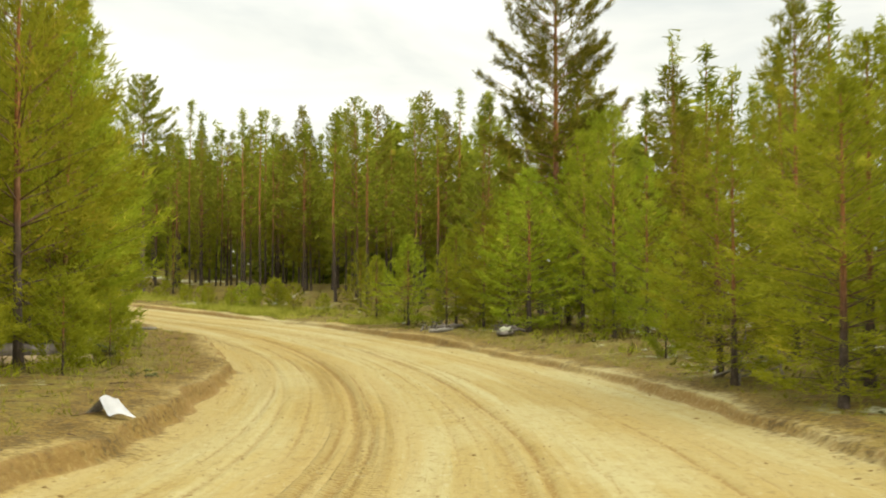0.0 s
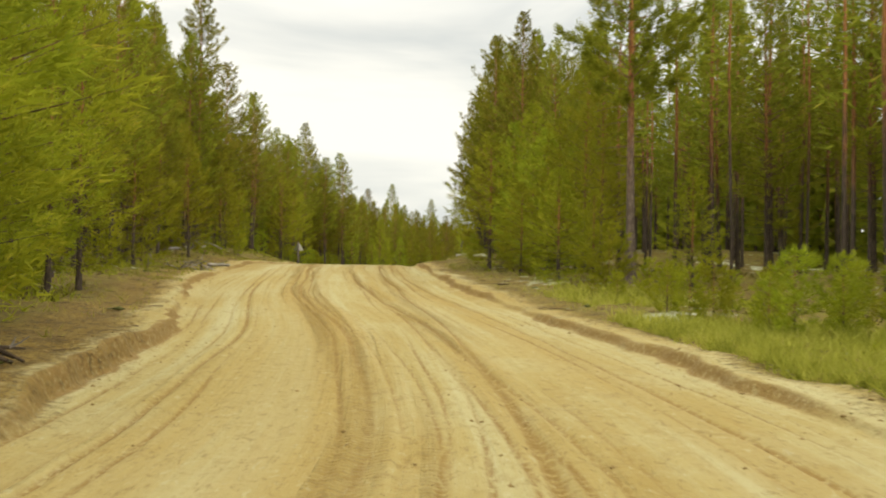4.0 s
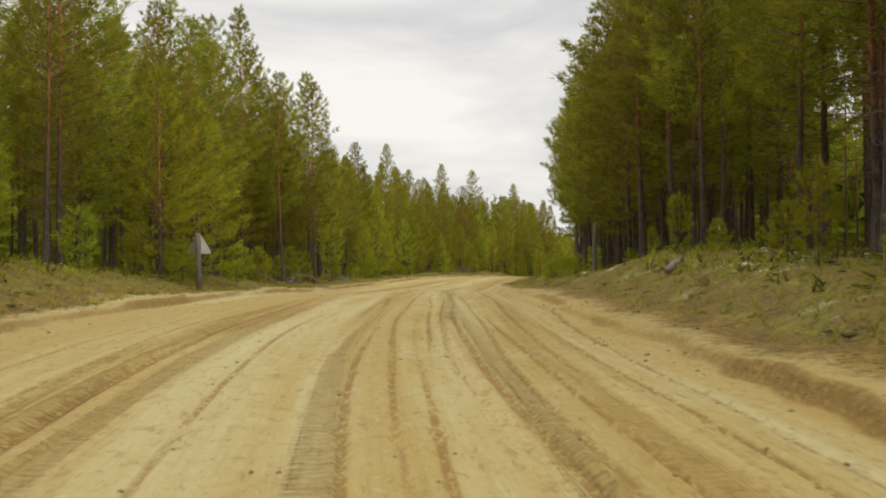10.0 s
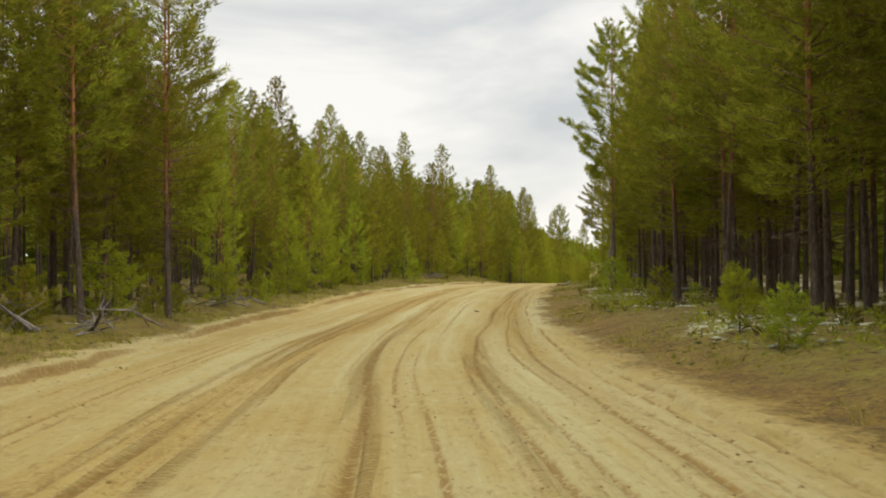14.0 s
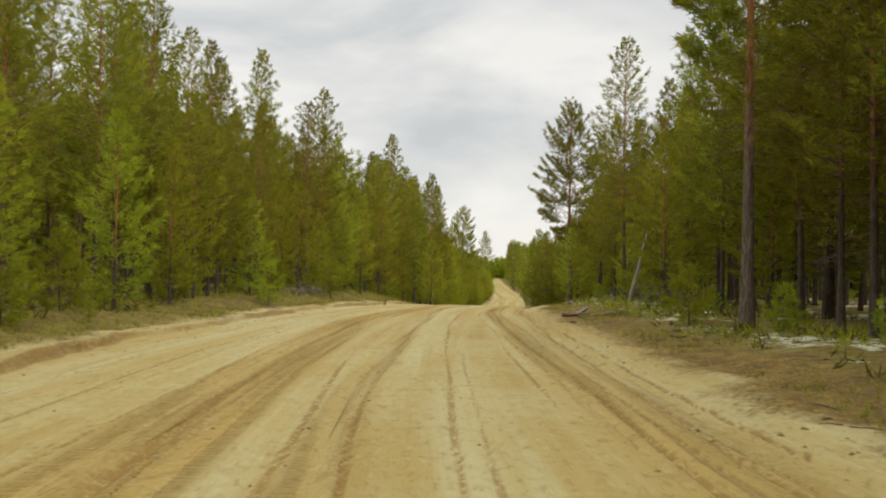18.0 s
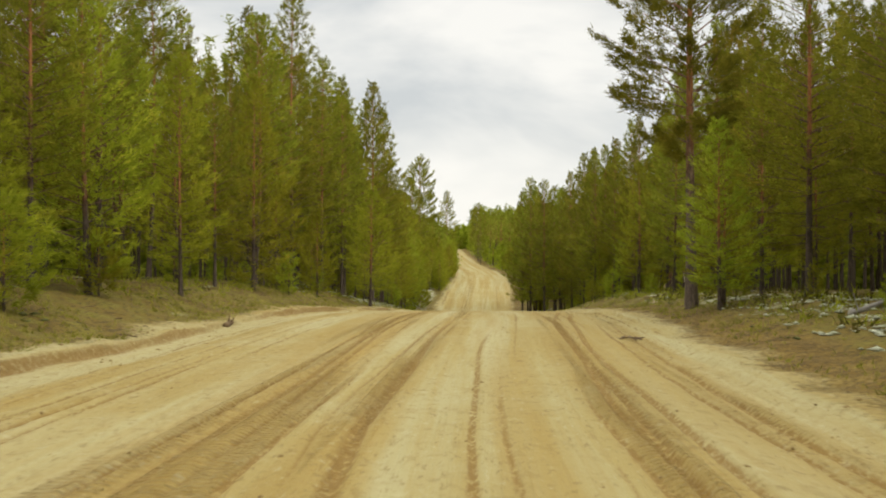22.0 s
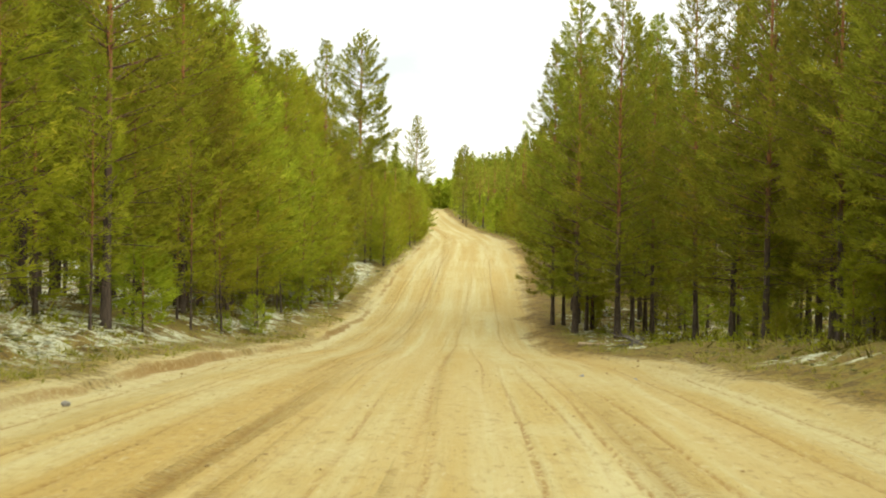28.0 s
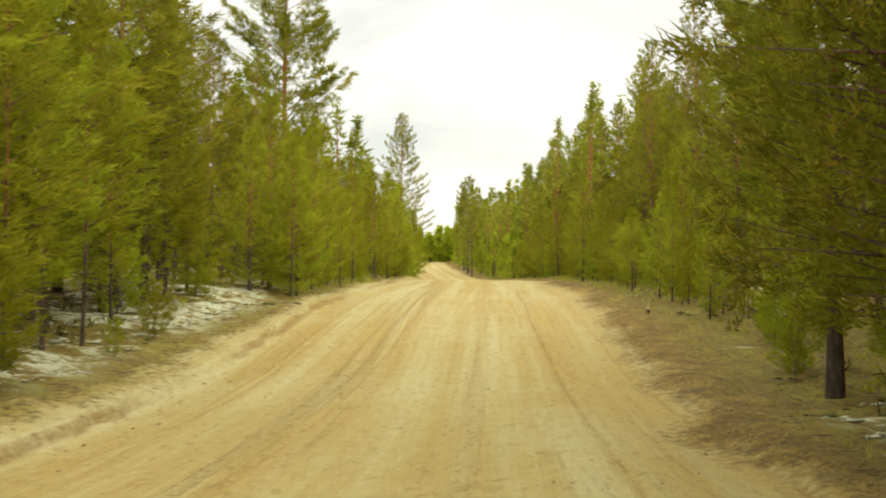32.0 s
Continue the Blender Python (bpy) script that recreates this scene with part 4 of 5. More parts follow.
for a, b, side, near, far, gap, kind, low, high in ROWS:
    s = a
    while s < b:
        lat = side * rng.uniform(near, far)
        x, y, _ = place(s, lat)
        if free(x, y, 1.5 if kind == "m" else 1.1):
            H = min(rng.uniform(low, high), tallest(s, side) * rng.uniform(0.87, 1.04) + 0.12 * max(0, abs(lat) - 10))
            sort = kind
            if kind == "m":
                low_crowns = 0.0 if 118 < s < 215 and not (side < 0 and s > 186) else 1.0 if 255 < s < 345 and side > 0 else 0.5
                sort = "b" if rng.random() < low_crowns else "m"
            KINDS[sort].put(x, y, H, int(rng.integers(0, 9)), rng.uniform(0, 6.28), rng.normal(0, 0.7), wide=rng.uniform(0.85, 1.15))
            TAKEN.append((x, y))
        s += gap * rng.uniform(0.6, 1.4)

# the deep forest behind the rows, one mesh
def deep_forest():
    r = np.random.default_rng(77)
    cos, young, tcos, tq, n0 = [], [], [], [], 0
    spots = []
    for side in (-1, 1):
        for s in np.arange(-25, 545, 3.4):
            inner = 13.5 if s < 345 else 11.0 if s < 392 else 7.0
            for lat in np.arange(inner, inner + 14, 3.5):
                spots.append((s + r.uniform(-1.5, 1.5), side * (lat + r.uniform(-1.4, 1.4))))
    rows = len(spots)
    for side in (-1, 1):          # dense low growth far inside
        for s in np.arange(-30, 548, 2.6):
            for lat in (25.5, 29, 33):
                spots.append((s + r.uniform(-1, 1), side * (lat + r.uniform(-1.2, 1.2))))
    for side in (-1, 1):          # bright young growth along the far road
        for s in np.arange(432, 545, 2.4):
            spots.append((s, side * r.uniform(4.6, 6.5)))
    for u in np.linspace(-36, 36, 44):      # and where the road is lost to sight
        for far in (536, 541, 546, 551):
            spots.append((far, u))
    where = places(*np.array(spots).T)
    for k, (x, y, z) in enumerate(where):
        low = k >= rows
        tame = np.interp(spots[k][0], [362, 385], [1.0, 0.66 if spots[k][1] < 0 else 0.92])
        H = r.uniform(10.5, 14.0) * tame if not low else r.uniform(6.0, 12.5) * tame if abs(spots[k][1]) > 8 else r.uniform(4.0, 6.5) if spots[k][0] > 535.5 else r.uniform(2.5, 5.5)
        H = min(H, tallest(spots[k][0], spots[k][1] / abs(spots[k][1] or 1)) * r.uniform(0.85, 1.08))
        base = (r.uniform(0.28, 0.42) if not low else 0.02) * H
        n = 72 if low and abs(spots[k][1]) > 8 else 70
        q = r.random(n) ** 0.8
        zz = base + q * (H - base)
        rad = min(1.75, 0.3 * H) * np.minimum(0.9, 1.3 * (1 - q)) * r.uniform(0.35, 1.0, n) + 0.04
        az = r.uniform(0, 6.28, n)
        out = np.stack([np.cos(az), np.sin(az), np.full(n, 0.25)], 1)
        p = np.stack([np.cos(az) * rad, np.sin(az) * rad, zz], 1) + (x, y, z)
        bright = low and abs(spots[k][1]) < 8
        closing = spots[k][0] in (536, 541, 546, 551)
        if closing:
            young.append(blades(r, np.repeat(p, 2, 0) - np.repeat(out, 2, 0) * 0.3, np.repeat(out, 2, 0) + (0, 0, 0.4), 3, 0.8, 0.36, 0.5))
        elif bright:
            young.append(blades(r, np.repeat(p, 2, 0) - np.repeat(out, 2, 0) * 0.2, np.repeat(out, 2, 0) + (0, 0, 0.5), 3, 0.42, 0.11, 0.5))
        else:
            cos.append(blades(r, p - out * 0.25, out, 7, 0.42, 0.088, 0.5) if not low else blades(r, p - out * 0.4, out, 2, 1.3, 0.75, 0.5))
        g = r.uniform(0.06, 0.12)
        path = np.array([[(x, y, z - 0.3), (x + r.normal(0, 0.08), y + r.normal(0, 0.08), z + H * 0.5), (x, y, z + H * 0.97)]])
        c, f = tubes(path, np.array([[g, g * 0.7, 0.015]]), 5)
        tcos.append(c)
        tq.append(f + n0)
        n0 += len(c)
    co = np.vstack(cos)
    crown = sheet("crowns", co, np.arange(len(co)).reshape(-1, 3), NEEDLE_FAR, smooth=False)
    tc = np.vstack(tcos)
    trunks = sheet("trunks", tc, np.vstack(tq), BARK)
    trunks.attributes.new("up", "FLOAT", "POINT").data.foreach_set("value", np.tile(np.repeat([0.0, 0.45, 1.0], 5), len(spots)).astype(np.float32))
    forest = tagged(new("deep_forest", crown), "dense dark pine forest behind the roadside trees", "forest", kind="stuff")
    link("trunks", trunks, forest)
    co = np.vstack(young)
    tagged(new("far_brush", sheet("far_brush", co, np.arange(len(co)).reshape(-1, 3), NEEDLE_YOUNG, smooth=False)), "bright green young growth along the distant road", "undergrowth", kind="stuff")


deep_forest()


def far_woods():
    """Coarse woods on the plain beyond the roadside forest, one mesh."""
    r = np.random.default_rng(31)
    n = 3200
    s, lat = r.uniform(-60, 545, n), r.uniform(40, 150, n) * np.where(r.random(n) < 0.5, -1, 1)
    i = np.clip(np.round((s + S0) / STEP).astype(int), 0, len(LINE) - 1)
    xy = LINE[i, :2] + RIGHT[i] * lat[:, None]
    clear = np.array([((LINE[::10, :2] - p) ** 2).sum(1).min() > 39 ** 2 for p in xy])
    xy, lat = xy[clear], lat[clear]
    cos = []
    for (x, y), off in zip(xy, np.abs(lat)):
        H = r.uniform(8, 13) + 2.0 * (off < 60)
        q = r.random(22) ** 0.8
        rad, az = 2.2 * (1 - q) ** 0.7 * r.uniform(0.4, 1, 22) + 0.05, r.uniform(0, 6.28, 22)
        out = np.stack([np.cos(az), np.sin(az), np.full(22, 0.3)], 1)
        p = np.stack([np.cos(az) * rad, np.sin(az) * rad, -6.2 + H * q], 1) + (x, y, 0)
        cos.append(blades(r, p - out * 0.5, out, 2, 1.5, 0.9, 0.5))
    co = np.vstack(cos)
    tagged(new("far_woods", sheet("far_woods", co, np.arange(len(co)).reshape(-1, 3), NEEDLE_FAR, smooth=False)), "distant pine woods on the low land", "forest", kind="stuff")


far_woods()


# ---- loose things on the verges ----
PALEWOOD = plain_material("bleached_wood", (0.42, 0.38, 0.30), (0.66, 0.61, 0.52), 10, stretch=(1, 1, 0.2))
POSTWOOD = plain_material("weathered_post_wood", (0.09, 0.075, 0.06), (0.22, 0.19, 0.16), 9, stretch=(1, 1, 0.2))
GREYWOOD = plain_material("grey_weathered_wood", (0.20, 0.18, 0.15), (0.40, 0.37, 0.32), 10, stretch=(1, 1, 0.2))
BARKSLAB = plain_material("brown_bark", (0.10, 0.065, 0.035), (0.26, 0.18, 0.10), 12)


def part(name, bm, mat, parent, label="", smooth=False):
    me = bpy.data.meshes.new(name)
    bm.to_mesh(me)
    bm.free()
    me.materials.append(mat)
    if smooth:
        me.polygons.foreach_set("use_smooth", np.ones(len(me.polygons), bool))
    ob = new(name, me)
    ob.parent = parent
    return tagged(ob, label)


def thing(name, label, category, x, y, z, turn=0.0, group=""):
    ob = new(name)
    ob.empty_display_size = 0.2
    ob.matrix_basis = pose(x, y, z, 0, 0, turn)
    return tagged(ob, label, category, group)


def stem_bm(points, radii, sides=8, wobble=0.06, seed=0, caps=True):
    """A rough tapered stem through points, with flat ends."""
    r = np.random.default_rng(seed)
    bm = bmesh.new()
    rings = []
    pts = [Vector(p) for p in points]
    for i, (p, rad) in enumerate(zip(pts, radii)):
        d = (pts[min(i + 1, len(pts) - 1)] - pts[max(i - 1, 0)]).normalized()
        a = d.orthogonal().normalized()
        b = d.cross(a)
        rings.append([bm.verts.new(p + (a * math.cos(t) + b * math.sin(t)) * rad * (1 + r.normal(0, wobble))) for t in np.linspace(0, 2 * math.pi, sides, endpoint=False)])
    for ra, rb in zip(rings, rings[1:]):
        for k in range(sides):
            bm.faces.new((ra[k], ra[(k + 1) % sides], rb[(k + 1) % sides], rb[k]))
    if caps:
        bm.faces.new(rings[0][::-1])
        bm.faces.new(rings[-1])
    bmesh.ops.recalc_face_normals(bm, faces=bm.faces)
    return bm


def end_disc(p, d, rad, sides=9):
    bm = bmesh.new()
    d = Vector(d).normalized()
    a = d.orthogonal().normalized()
    b = d.cross(a)
    p = Vector(p)
    front = [bm.verts.new(p + d * 0.012 + (a * math.cos(t) + b * math.sin(t)) * rad * 0.93) for t in np.linspace(0, 2 * math.pi, sides, endpoint=False)]
    back = [bm.verts.new(v.co - d * 0.03) for v in front]
    bm.faces.new(front)
    bm.faces.new(back[::-1])
    for k in range(sides):
        bm.faces.new((front[k], back[k], back[(k + 1) % sides], front[(k + 1) % sides]))
    bmesh.ops.recalc_face_normals(bm, faces=bm.faces)
    return bm


def log(x, y, length, radius, turn, label, mat=None, sawn=True, tilt=0.0, seed=1, snags=2, lift=0.0):
    """A lying log with cut ends and a few broken snags."""
    ob = thing("log", label, "log", x, y, stand(x, y) + radius * 0.75 + lift, turn)
    n = 7
    rr = np.random.default_rng(seed)
    t = np.linspace(-0.5, 0.5, n)
    pts = [(u * length, 0.012 * length * math.sin(u * 4 + seed), u * length * math.tan(radians(tilt)) + 0.008 * math.sin(u * 9)) for u in t]
    rad = [radius * (1.05 - 0.28 * (u + 0.5)) for u in t]
    part("stem", stem_bm(pts, rad, 9, 0.07, seed), mat or DEADWOOD, ob, smooth=True)
    if sawn:
        part("cut_end", end_disc(pts[0], Vector(pts[0]) - Vector(pts[1]), rad[0]), ENDGRAIN, ob, "pale sawn wood end")
    for k in range(snags):
        u = rr.uniform(-0.35, 0.4)
        az = rr.uniform(0.2, 2.9)
        p = Vector((u * length, 0, u * length * math.tan(radians(tilt))))
        d = Vector((rr.normal(0, 0.4), math.cos(az), math.sin(az))).normalized()
        ln = rr.uniform(0.12, 0.4)
        part("branch_stub", stem_bm([p, p + d * ln * 0.6, p + d * ln + Vector((0, 0, 0.02))], [radius * 0.32, radius * 0.24, radius * 0.12], 5, 0.1, seed + k), mat or DEADWOOD, ob)
    return ob


def brush_pile(x, y, spread, height, count, label, seed, mat=None):
    """A heap of thrown-together dead branches."""
    rr = np.random.default_rng(seed)
    ob = thing("brush_pile", label, "brushwood", x, y, stand(x, y), rr.uniform(0, 360))
    for k in range(count):
        ln = spread * rr.uniform(0.5, 1.3)
        az = rr.uniform(0, 6.28)
        d = Vector((math.cos(az), math.sin(az), 0))
        c = Vector((rr.normal(0, spread * 0.28), rr.normal(0, spread * 0.28), 0.03 + height * rr.uniform(0, 0.6)))
        rise_ = rr.uniform(-0.2, 0.9) * height
        a, b = c - d * ln * 0.5, c + d * ln * 0.5 + Vector((0, 0, rise_))
        a.z = max(0.01, a.z - 0.3 * height)
        m = (a + b) * 0.5 + Vector((rr.normal(0, 0.06), rr.normal(0, 0.06), abs(rr.normal(0, 0.08))))
        r0 = rr.uniform(0.018, 0.05)
        br = part("branch", stem_bm([a, a.lerp(m, 0.6), m, b], [r0, r0 * 0.85, r0 * 0.7, r0 * 0.25], 5, 0.1, seed * 50 + k), mat or (DEADWOOD if rr.random() < 0.65 else TWIG), ob)
        for q in range(2):
            u = rr.uniform(0.3, 0.9)
            p = m.lerp(b, u)
            e = Vector(rr.normal(0, 1, 3)).normalized()
            e.z = abs(e.z) * 0.6
            tw = part("twig", stem_bm([p, p + e * 0.2 * spread, p + e * 0.36 * spread + Vector((0, 0, 0.03))], [r0 * 0.45, r0 * 0.3, r0 * 0.12], 4, 0.1, seed + q), TWIG, br)
    return ob


def root_plate(x, y, size, turn, label, seed, mat=None):
    """An upturned stump with torn roots, capped with moss and lichen."""
    rr = np.random.default_rng(seed)
    ob = thing("root_stump", label, "stump", x, y, stand(x, y), turn)
    bm = bmesh.new()
    bmesh.ops.create_icosphere(bm, subdivisions=3, radius=size * 0.5)
    for v in bm.verts:
        k = 1 + 0.28 * noise.noise(v.co * 3.1 / size + Vector((seed, 0, 0))) + 0.12 * noise.noise(v.co * 8 / size)
        v.co = Vector((v.co.x * 1.2, v.co.y * 0.8, v.co.z * 0.42 + size * 0.12)) * k
    part("stump_body", bm, mat or DARKWOOD, ob, smooth=True)
    bm = bmesh.new()
    bmesh.ops.create_icosphere(bm, subdivisions=3, radius=size * 0.42)
    for v in bm.verts:
        v.co = Vector((v.co.x * 1.25, v.co.y * 0.9, max(v.co.z * 0.42, -0.06 * size) + size * 0.20)) * (1 + 0.22 * noise.noise(v.co * 5 / size + Vector((0, seed, 0))))
    part("lichen_cap", bm, LICHEN, ob, "pale lichen cushion on top", smooth=True)
    for k in range(7):
        az = rr.uniform(0, 6.28)
        d = Vector((math.cos(az), math.sin(az), rr.uniform(-0.1, 0.5)))
        p = d * size * 0.35 + Vector((0, 0, size * 0.12))
        part("root", stem_bm([p, p + d * size * 0.35, p + d * size * 0.6 + Vector((0, 0, rr.uniform(-0.15, 0.1) * size))], [0.05 * size, 0.035 * size, 0.012 * size], 5, 0.15, seed + k), DARKWOOD if k % 2 else DEADWOOD, ob)
    return ob


def snag(x, y, height, lean, turn, radius, label, name="snag", mat=None, seed=3):
    """A standing or leaning dead stem with a broken top."""
    ob = thing(name, label, "dead stem", x, y, stand(x, y) - 0.1, turn)
    tip = height * math.tan(radians(lean))
    n = 7
    pts = [(tip * u, 0.03 * height * math.sin(u * 3), height * u) for u in np.linspace(0, 1, n)]
    rad = [radius * (1.15 - 0.35 * u) for u in np.linspace(0, 1, n)]
    rad[-1] *= 0.55
    part("stem", stem_bm(pts, rad, 9, 0.06, seed), mat or DEADWOOD, ob, smooth=True)
    top = Vector(pts[-1])
    part("broken_top", stem_bm([top - Vector((0, 0, 0.05)), top + Vector((tip * 0.03, 0.0, 0.10)), top + Vector((tip * 0.05, 0.01, 0.2))], [rad[-1], rad[-1] * 0.6, 0.01], 6, 0.15, seed), mat or DEADWOOD, ob)
    return ob


def bark_heap(x, y, size, label, seed):
    """A few flat slabs of bark lying on the sand."""
    rr = np.random.default_rng(seed)
    ob = thing("bark_heap", label, "debris", x, y, stand(x, y) + 0.01, rr.uniform(0, 360))
    for k in range(6):
        w, d, h = size * rr.uniform(0.25, 0.6), size * rr.uniform(0.06, 0.14), 0.018
        bend = rr.normal(0, 0.05 * size)
        pts = [(u * w, bend * (4 * u * u), 0.012 * math.sin(5 * u + k)) for u in np.linspace(-0.5, 0.5, 5)]
        bm = stem_bm(pts, [d * q for q in (0.35, 0.5, 0.45, 0.5, 0.25)], 6, 0.12, seed + k)
        bmesh.ops.scale(bm, vec=(1, 1, max(0.18, 0.03 / d)), verts=bm.verts)
        bmesh.ops.transform(bm, matrix=pose(rr.normal(0, size * 0.25), rr.normal(0, size * 0.16), 0.02 + 0.006 * k, rr.normal(0, 5), rr.normal(0, 5), rr.normal(0, 35)), verts=bm.verts)
        part("bark_slab", bm, BARKSLAB, ob)
    return ob


def stone(x, y, size, label, seed):
    bm = bmesh.new()
    bmesh.ops.create_icosphere(bm, subdivisions=3, radius=size * 0.5)
    for v in bm.verts:
        v.co *= 1 + 0.3 * noise.noise(v.co * 2.2 / size + Vector((seed, seed, 0))) + 0.08 * noise.noise(v.co * 9 / size)
        v.co.z *= 0.65
    me = bpy.data.meshes.new("stone")
    bm.to_mesh(me)
    bm.free()
    me.materials.append(STONE_AND_SHADE)
    ob = new("stone", me)
    ob.matrix_basis = pose(x, y, stand(x, y) + size * 0.18, 0, 0, seed * 40)
    return tagged(ob, label, "stone")


def half_green_sheet():
    """Grey sheet metal, its left half dark green with a ragged border."""
    mt = Mat("half_green_sheet_metal", 0.6)
    pos = mt.coords()
    side = mt.add("ShaderNodeSeparateXYZ")
    mt.l.new(pos, side.inputs[0])
    n1 = mt.noise(pos, 7.0, 5.0, 0.6)
    coverage = mt.mask(mt.math("ADD", side.outputs["X"], mt.math("MULTIPLY", mt.math("SUBTRACT", n1, 0.5), 0.12)), 0.03, -0.02)
    metal = mt.ramp(n1, (0.3, (0.34, 0.34, 0.31)), (0.7, (0.47, 0.47, 0.43)))
    return mt.done(mt.mix(mt.math("MULTIPLY", coverage, 0.92), metal, (0.10, 0.115, 0.03)), mt.bump(n1, 0.2, 0.003))


SIGN_HALF_GREEN = half_green_sheet()

# warning sign seen from behind, on a wooden post
sx, sy = -2.45, 72.5
sz = stand(sx, sy)
road_sign = thing("road_sign", "triangular warning sign seen from behind on a grey wooden post", "road sign", sx, sy, sz, -6)
part("post", stem_bm([(0, 0, -0.3), (0.01, 0, 0.6), (0, 0.01, 1.3), (0.0, 0, 2.0)], [0.095, 0.095, 0.092, 0.085], 10, 0.04, 4), POSTWOOD, road_sign, smooth=True)
bm = bmesh.new()
outline = []
for k in range(3):
    a = radians(90 + 120 * k)
    cx, cz = 0.40 * math.cos(a), 0.40 * math.sin(a)
    for j in (-40, -13, 13, 40):
        outline.append((cx + 0.06 * math.cos(a + radians(j * 1.5)), cz + 0.06 * math.sin(a + radians(j * 1.5))))
front = [bm.verts.new((x, 0.10, z + 1.55)) for x, z in outline]
back = [bm.verts.new((x, 0.085, z + 1.55)) for x, z in outline]
bm.faces.new(front)
bm.faces.new(back[::-1])
for k in range(len(front)):
    bm.faces.new((front[k], front[(k + 1) % len(front)], back[(k + 1) % len(front)], back[k]))
bmesh.ops.recalc_face_normals(bm, faces=bm.faces)
plate = part("sign_plate", bm, SIGN_HALF_GREEN, road_sign, "plain grey back of a triangular metal plate")
for zz in (1.42, 1.72):
    bm = bmesh.new()
    bmesh.ops.create_cube(bm, size=1.0)
    bmesh.ops.transform(bm, matrix=pose(0, 0.08, zz) @ Matrix.Diagonal((0.16, 0.02, 0.03, 1)), verts=bm.verts)
    part("clamp", bm, SIGN_BACK, plate)

snag(11.5, 72.5, 1.95, 1, 0, 0.08, "dark grey wooden post standing upright on the verge", "wooden_post", POSTWOOD, 61)
# leaning grey pole with a thinner prop, beside a heap of branches
snag(33.1, 156.1, 2.9, 15, -50, 0.08, "leaning weathered grey pole at the forest edge", "leaning_pole", GREYWOOD, 8)
snag(33.35, 156.35, 2.3, 9, -25, 0.05, "thin dark dead stem beside a leaning pole", seed=9, mat=DARKWOOD)
brush_pile(35.6, 157.0, 1.9, 0.9, 12, "heap of grey dead branches under the pines", 5)
brush_pile(34.3, 156.6, 1.2, 0.8, 8, "dark tangle of dead branches beside a pole", 6)
log(28.1, 150.0, 1.1, 0.075, 16, "short rotten brown log lying on the sandy verge", BARKSLAB, False, 0, 2, 1)
log(28.45, 150.25, 0.85, 0.065, 38, "broken grey log piece lying on another log", GREYWOOD, False, 16, 4, 1, lift=0.10)
log(28.3, 148.5, 1.7, 0.06, 14, "rotten brown log lying on the sandy verge", BARKSLAB, False, 4, 3, 1)
bark_heap(25.4, 143.8, 0.6, "broken bark slabs on the sandy verge", 3)
bark_heap(37.6, 179.8, 0.75, "dark bark slabs lying on sand", 4)
bark_heap(13.9, 114.2, 0.3, "small piece of bark on the road sand", 14)
# start: white sheet, fallen logs, root plate
sheet_x, sheet_y = -19.6, -50.1
ob = thing("plastic_sheet", "bent white plastic sheet lying on the mossy verge", "litter", sheet_x, sheet_y, stand(sheet_x, sheet_y) + 0.02, -70)
ob.matrix_basis = ob.matrix_basis @ Matrix.Diagonal((0.66, 0.66, 0.66, 1))
bm = bmesh.new()
grid = [[bm.verts.new((0.10 + 0.55 * u * (0.55 + 0.45 * v), 0.5 * v - 0.2, 0.36 * (1 - u) ** 1.3 + 0.05 * math.sin(v * 5))) for v in np.linspace(0, 1, 8)] for u in np.linspace(0, 1, 8)]
for a, b in zip(grid, grid[1:]):
    for k in range(7):
        bm.faces.new((a[k], a[k + 1], b[k + 1], b[k]))
bmesh.ops.solidify(bm, geom=bm.faces[:], thickness=0.012)
part("front_panel", bm, WHITE_SHEET, ob, smooth=True)
bm = bmesh.new()
grid = [[bm.verts.new((0.08 - 0.5 * u, 0.42 * v - 0.15, 0.34 * (1 - u) ** 1.2)) for v in np.linspace(0, 1, 5)] for u in np.linspace(0, 1, 6)]
for a, b in zip(grid, grid[1:]):
    for k in range(4):
        bm.faces.new((a[k], a[k + 1], b[k + 1], b[k]))
bmesh.ops.solidify(bm, geom=bm.faces[:], thickness=0.012)
# this side's shade is painted: stone grey instead of the sheet's white
part("folded_panel", bm, STONE_AND_SHADE, ob, "folded side of the white sheet, coloured grey for shade", smooth=True)
log(-17.2, -37.6, 3.6, 0.22, 8, "thick mossy fallen log among young pines", DEADWOOD, False, 0, 11)
log(-16.4, -38.6, 2.6, 0.14, 4, "pale fallen log on the mossy floor", ENDGRAIN, False, 0, 12)
log(-14.8, -36.4, 2.2, 0.20, -20, "mossy fallen log end among young pines", MOSS, False, 0, 13)
log(-8.8, -26.0, 2.6, 0.07, 14, "cut grey pole lying on the verge", DEADWOOD, True, 0, 14)
log(-9.4, -25.6, 2.2, 0.06, 10, "thin grey pole lying on the verge", DEADWOOD, False, 0, 15)
log(2.2, -30.3, 0.95, 0.095, -35, "weathered grey log with broken branch stubs", GREYWOOD, False, 4, 16, 4)
log(3.3, -29.4, 1.35, 0.12, -8, "dark fallen log beside the sand road", POSTWOOD, False, 3, 17)
brush_pile(2.0, -29.6, 0.9, 0.3, 7, "broken branches around fallen logs", 18)
brush_pile(2.2, -34.2, 0.9, 0.25, 8, "grey broken branches beside an upturned stump", 71)
root_plate(1.7, -34.6, 0.75, 30, "upturned stump overgrown with pale lichen", 19, DEADWOOD)
brush_pile(-6.8, -51.4, 1.0, 0.4, 5, "thin dead stems leaning at the forest edge", 20)
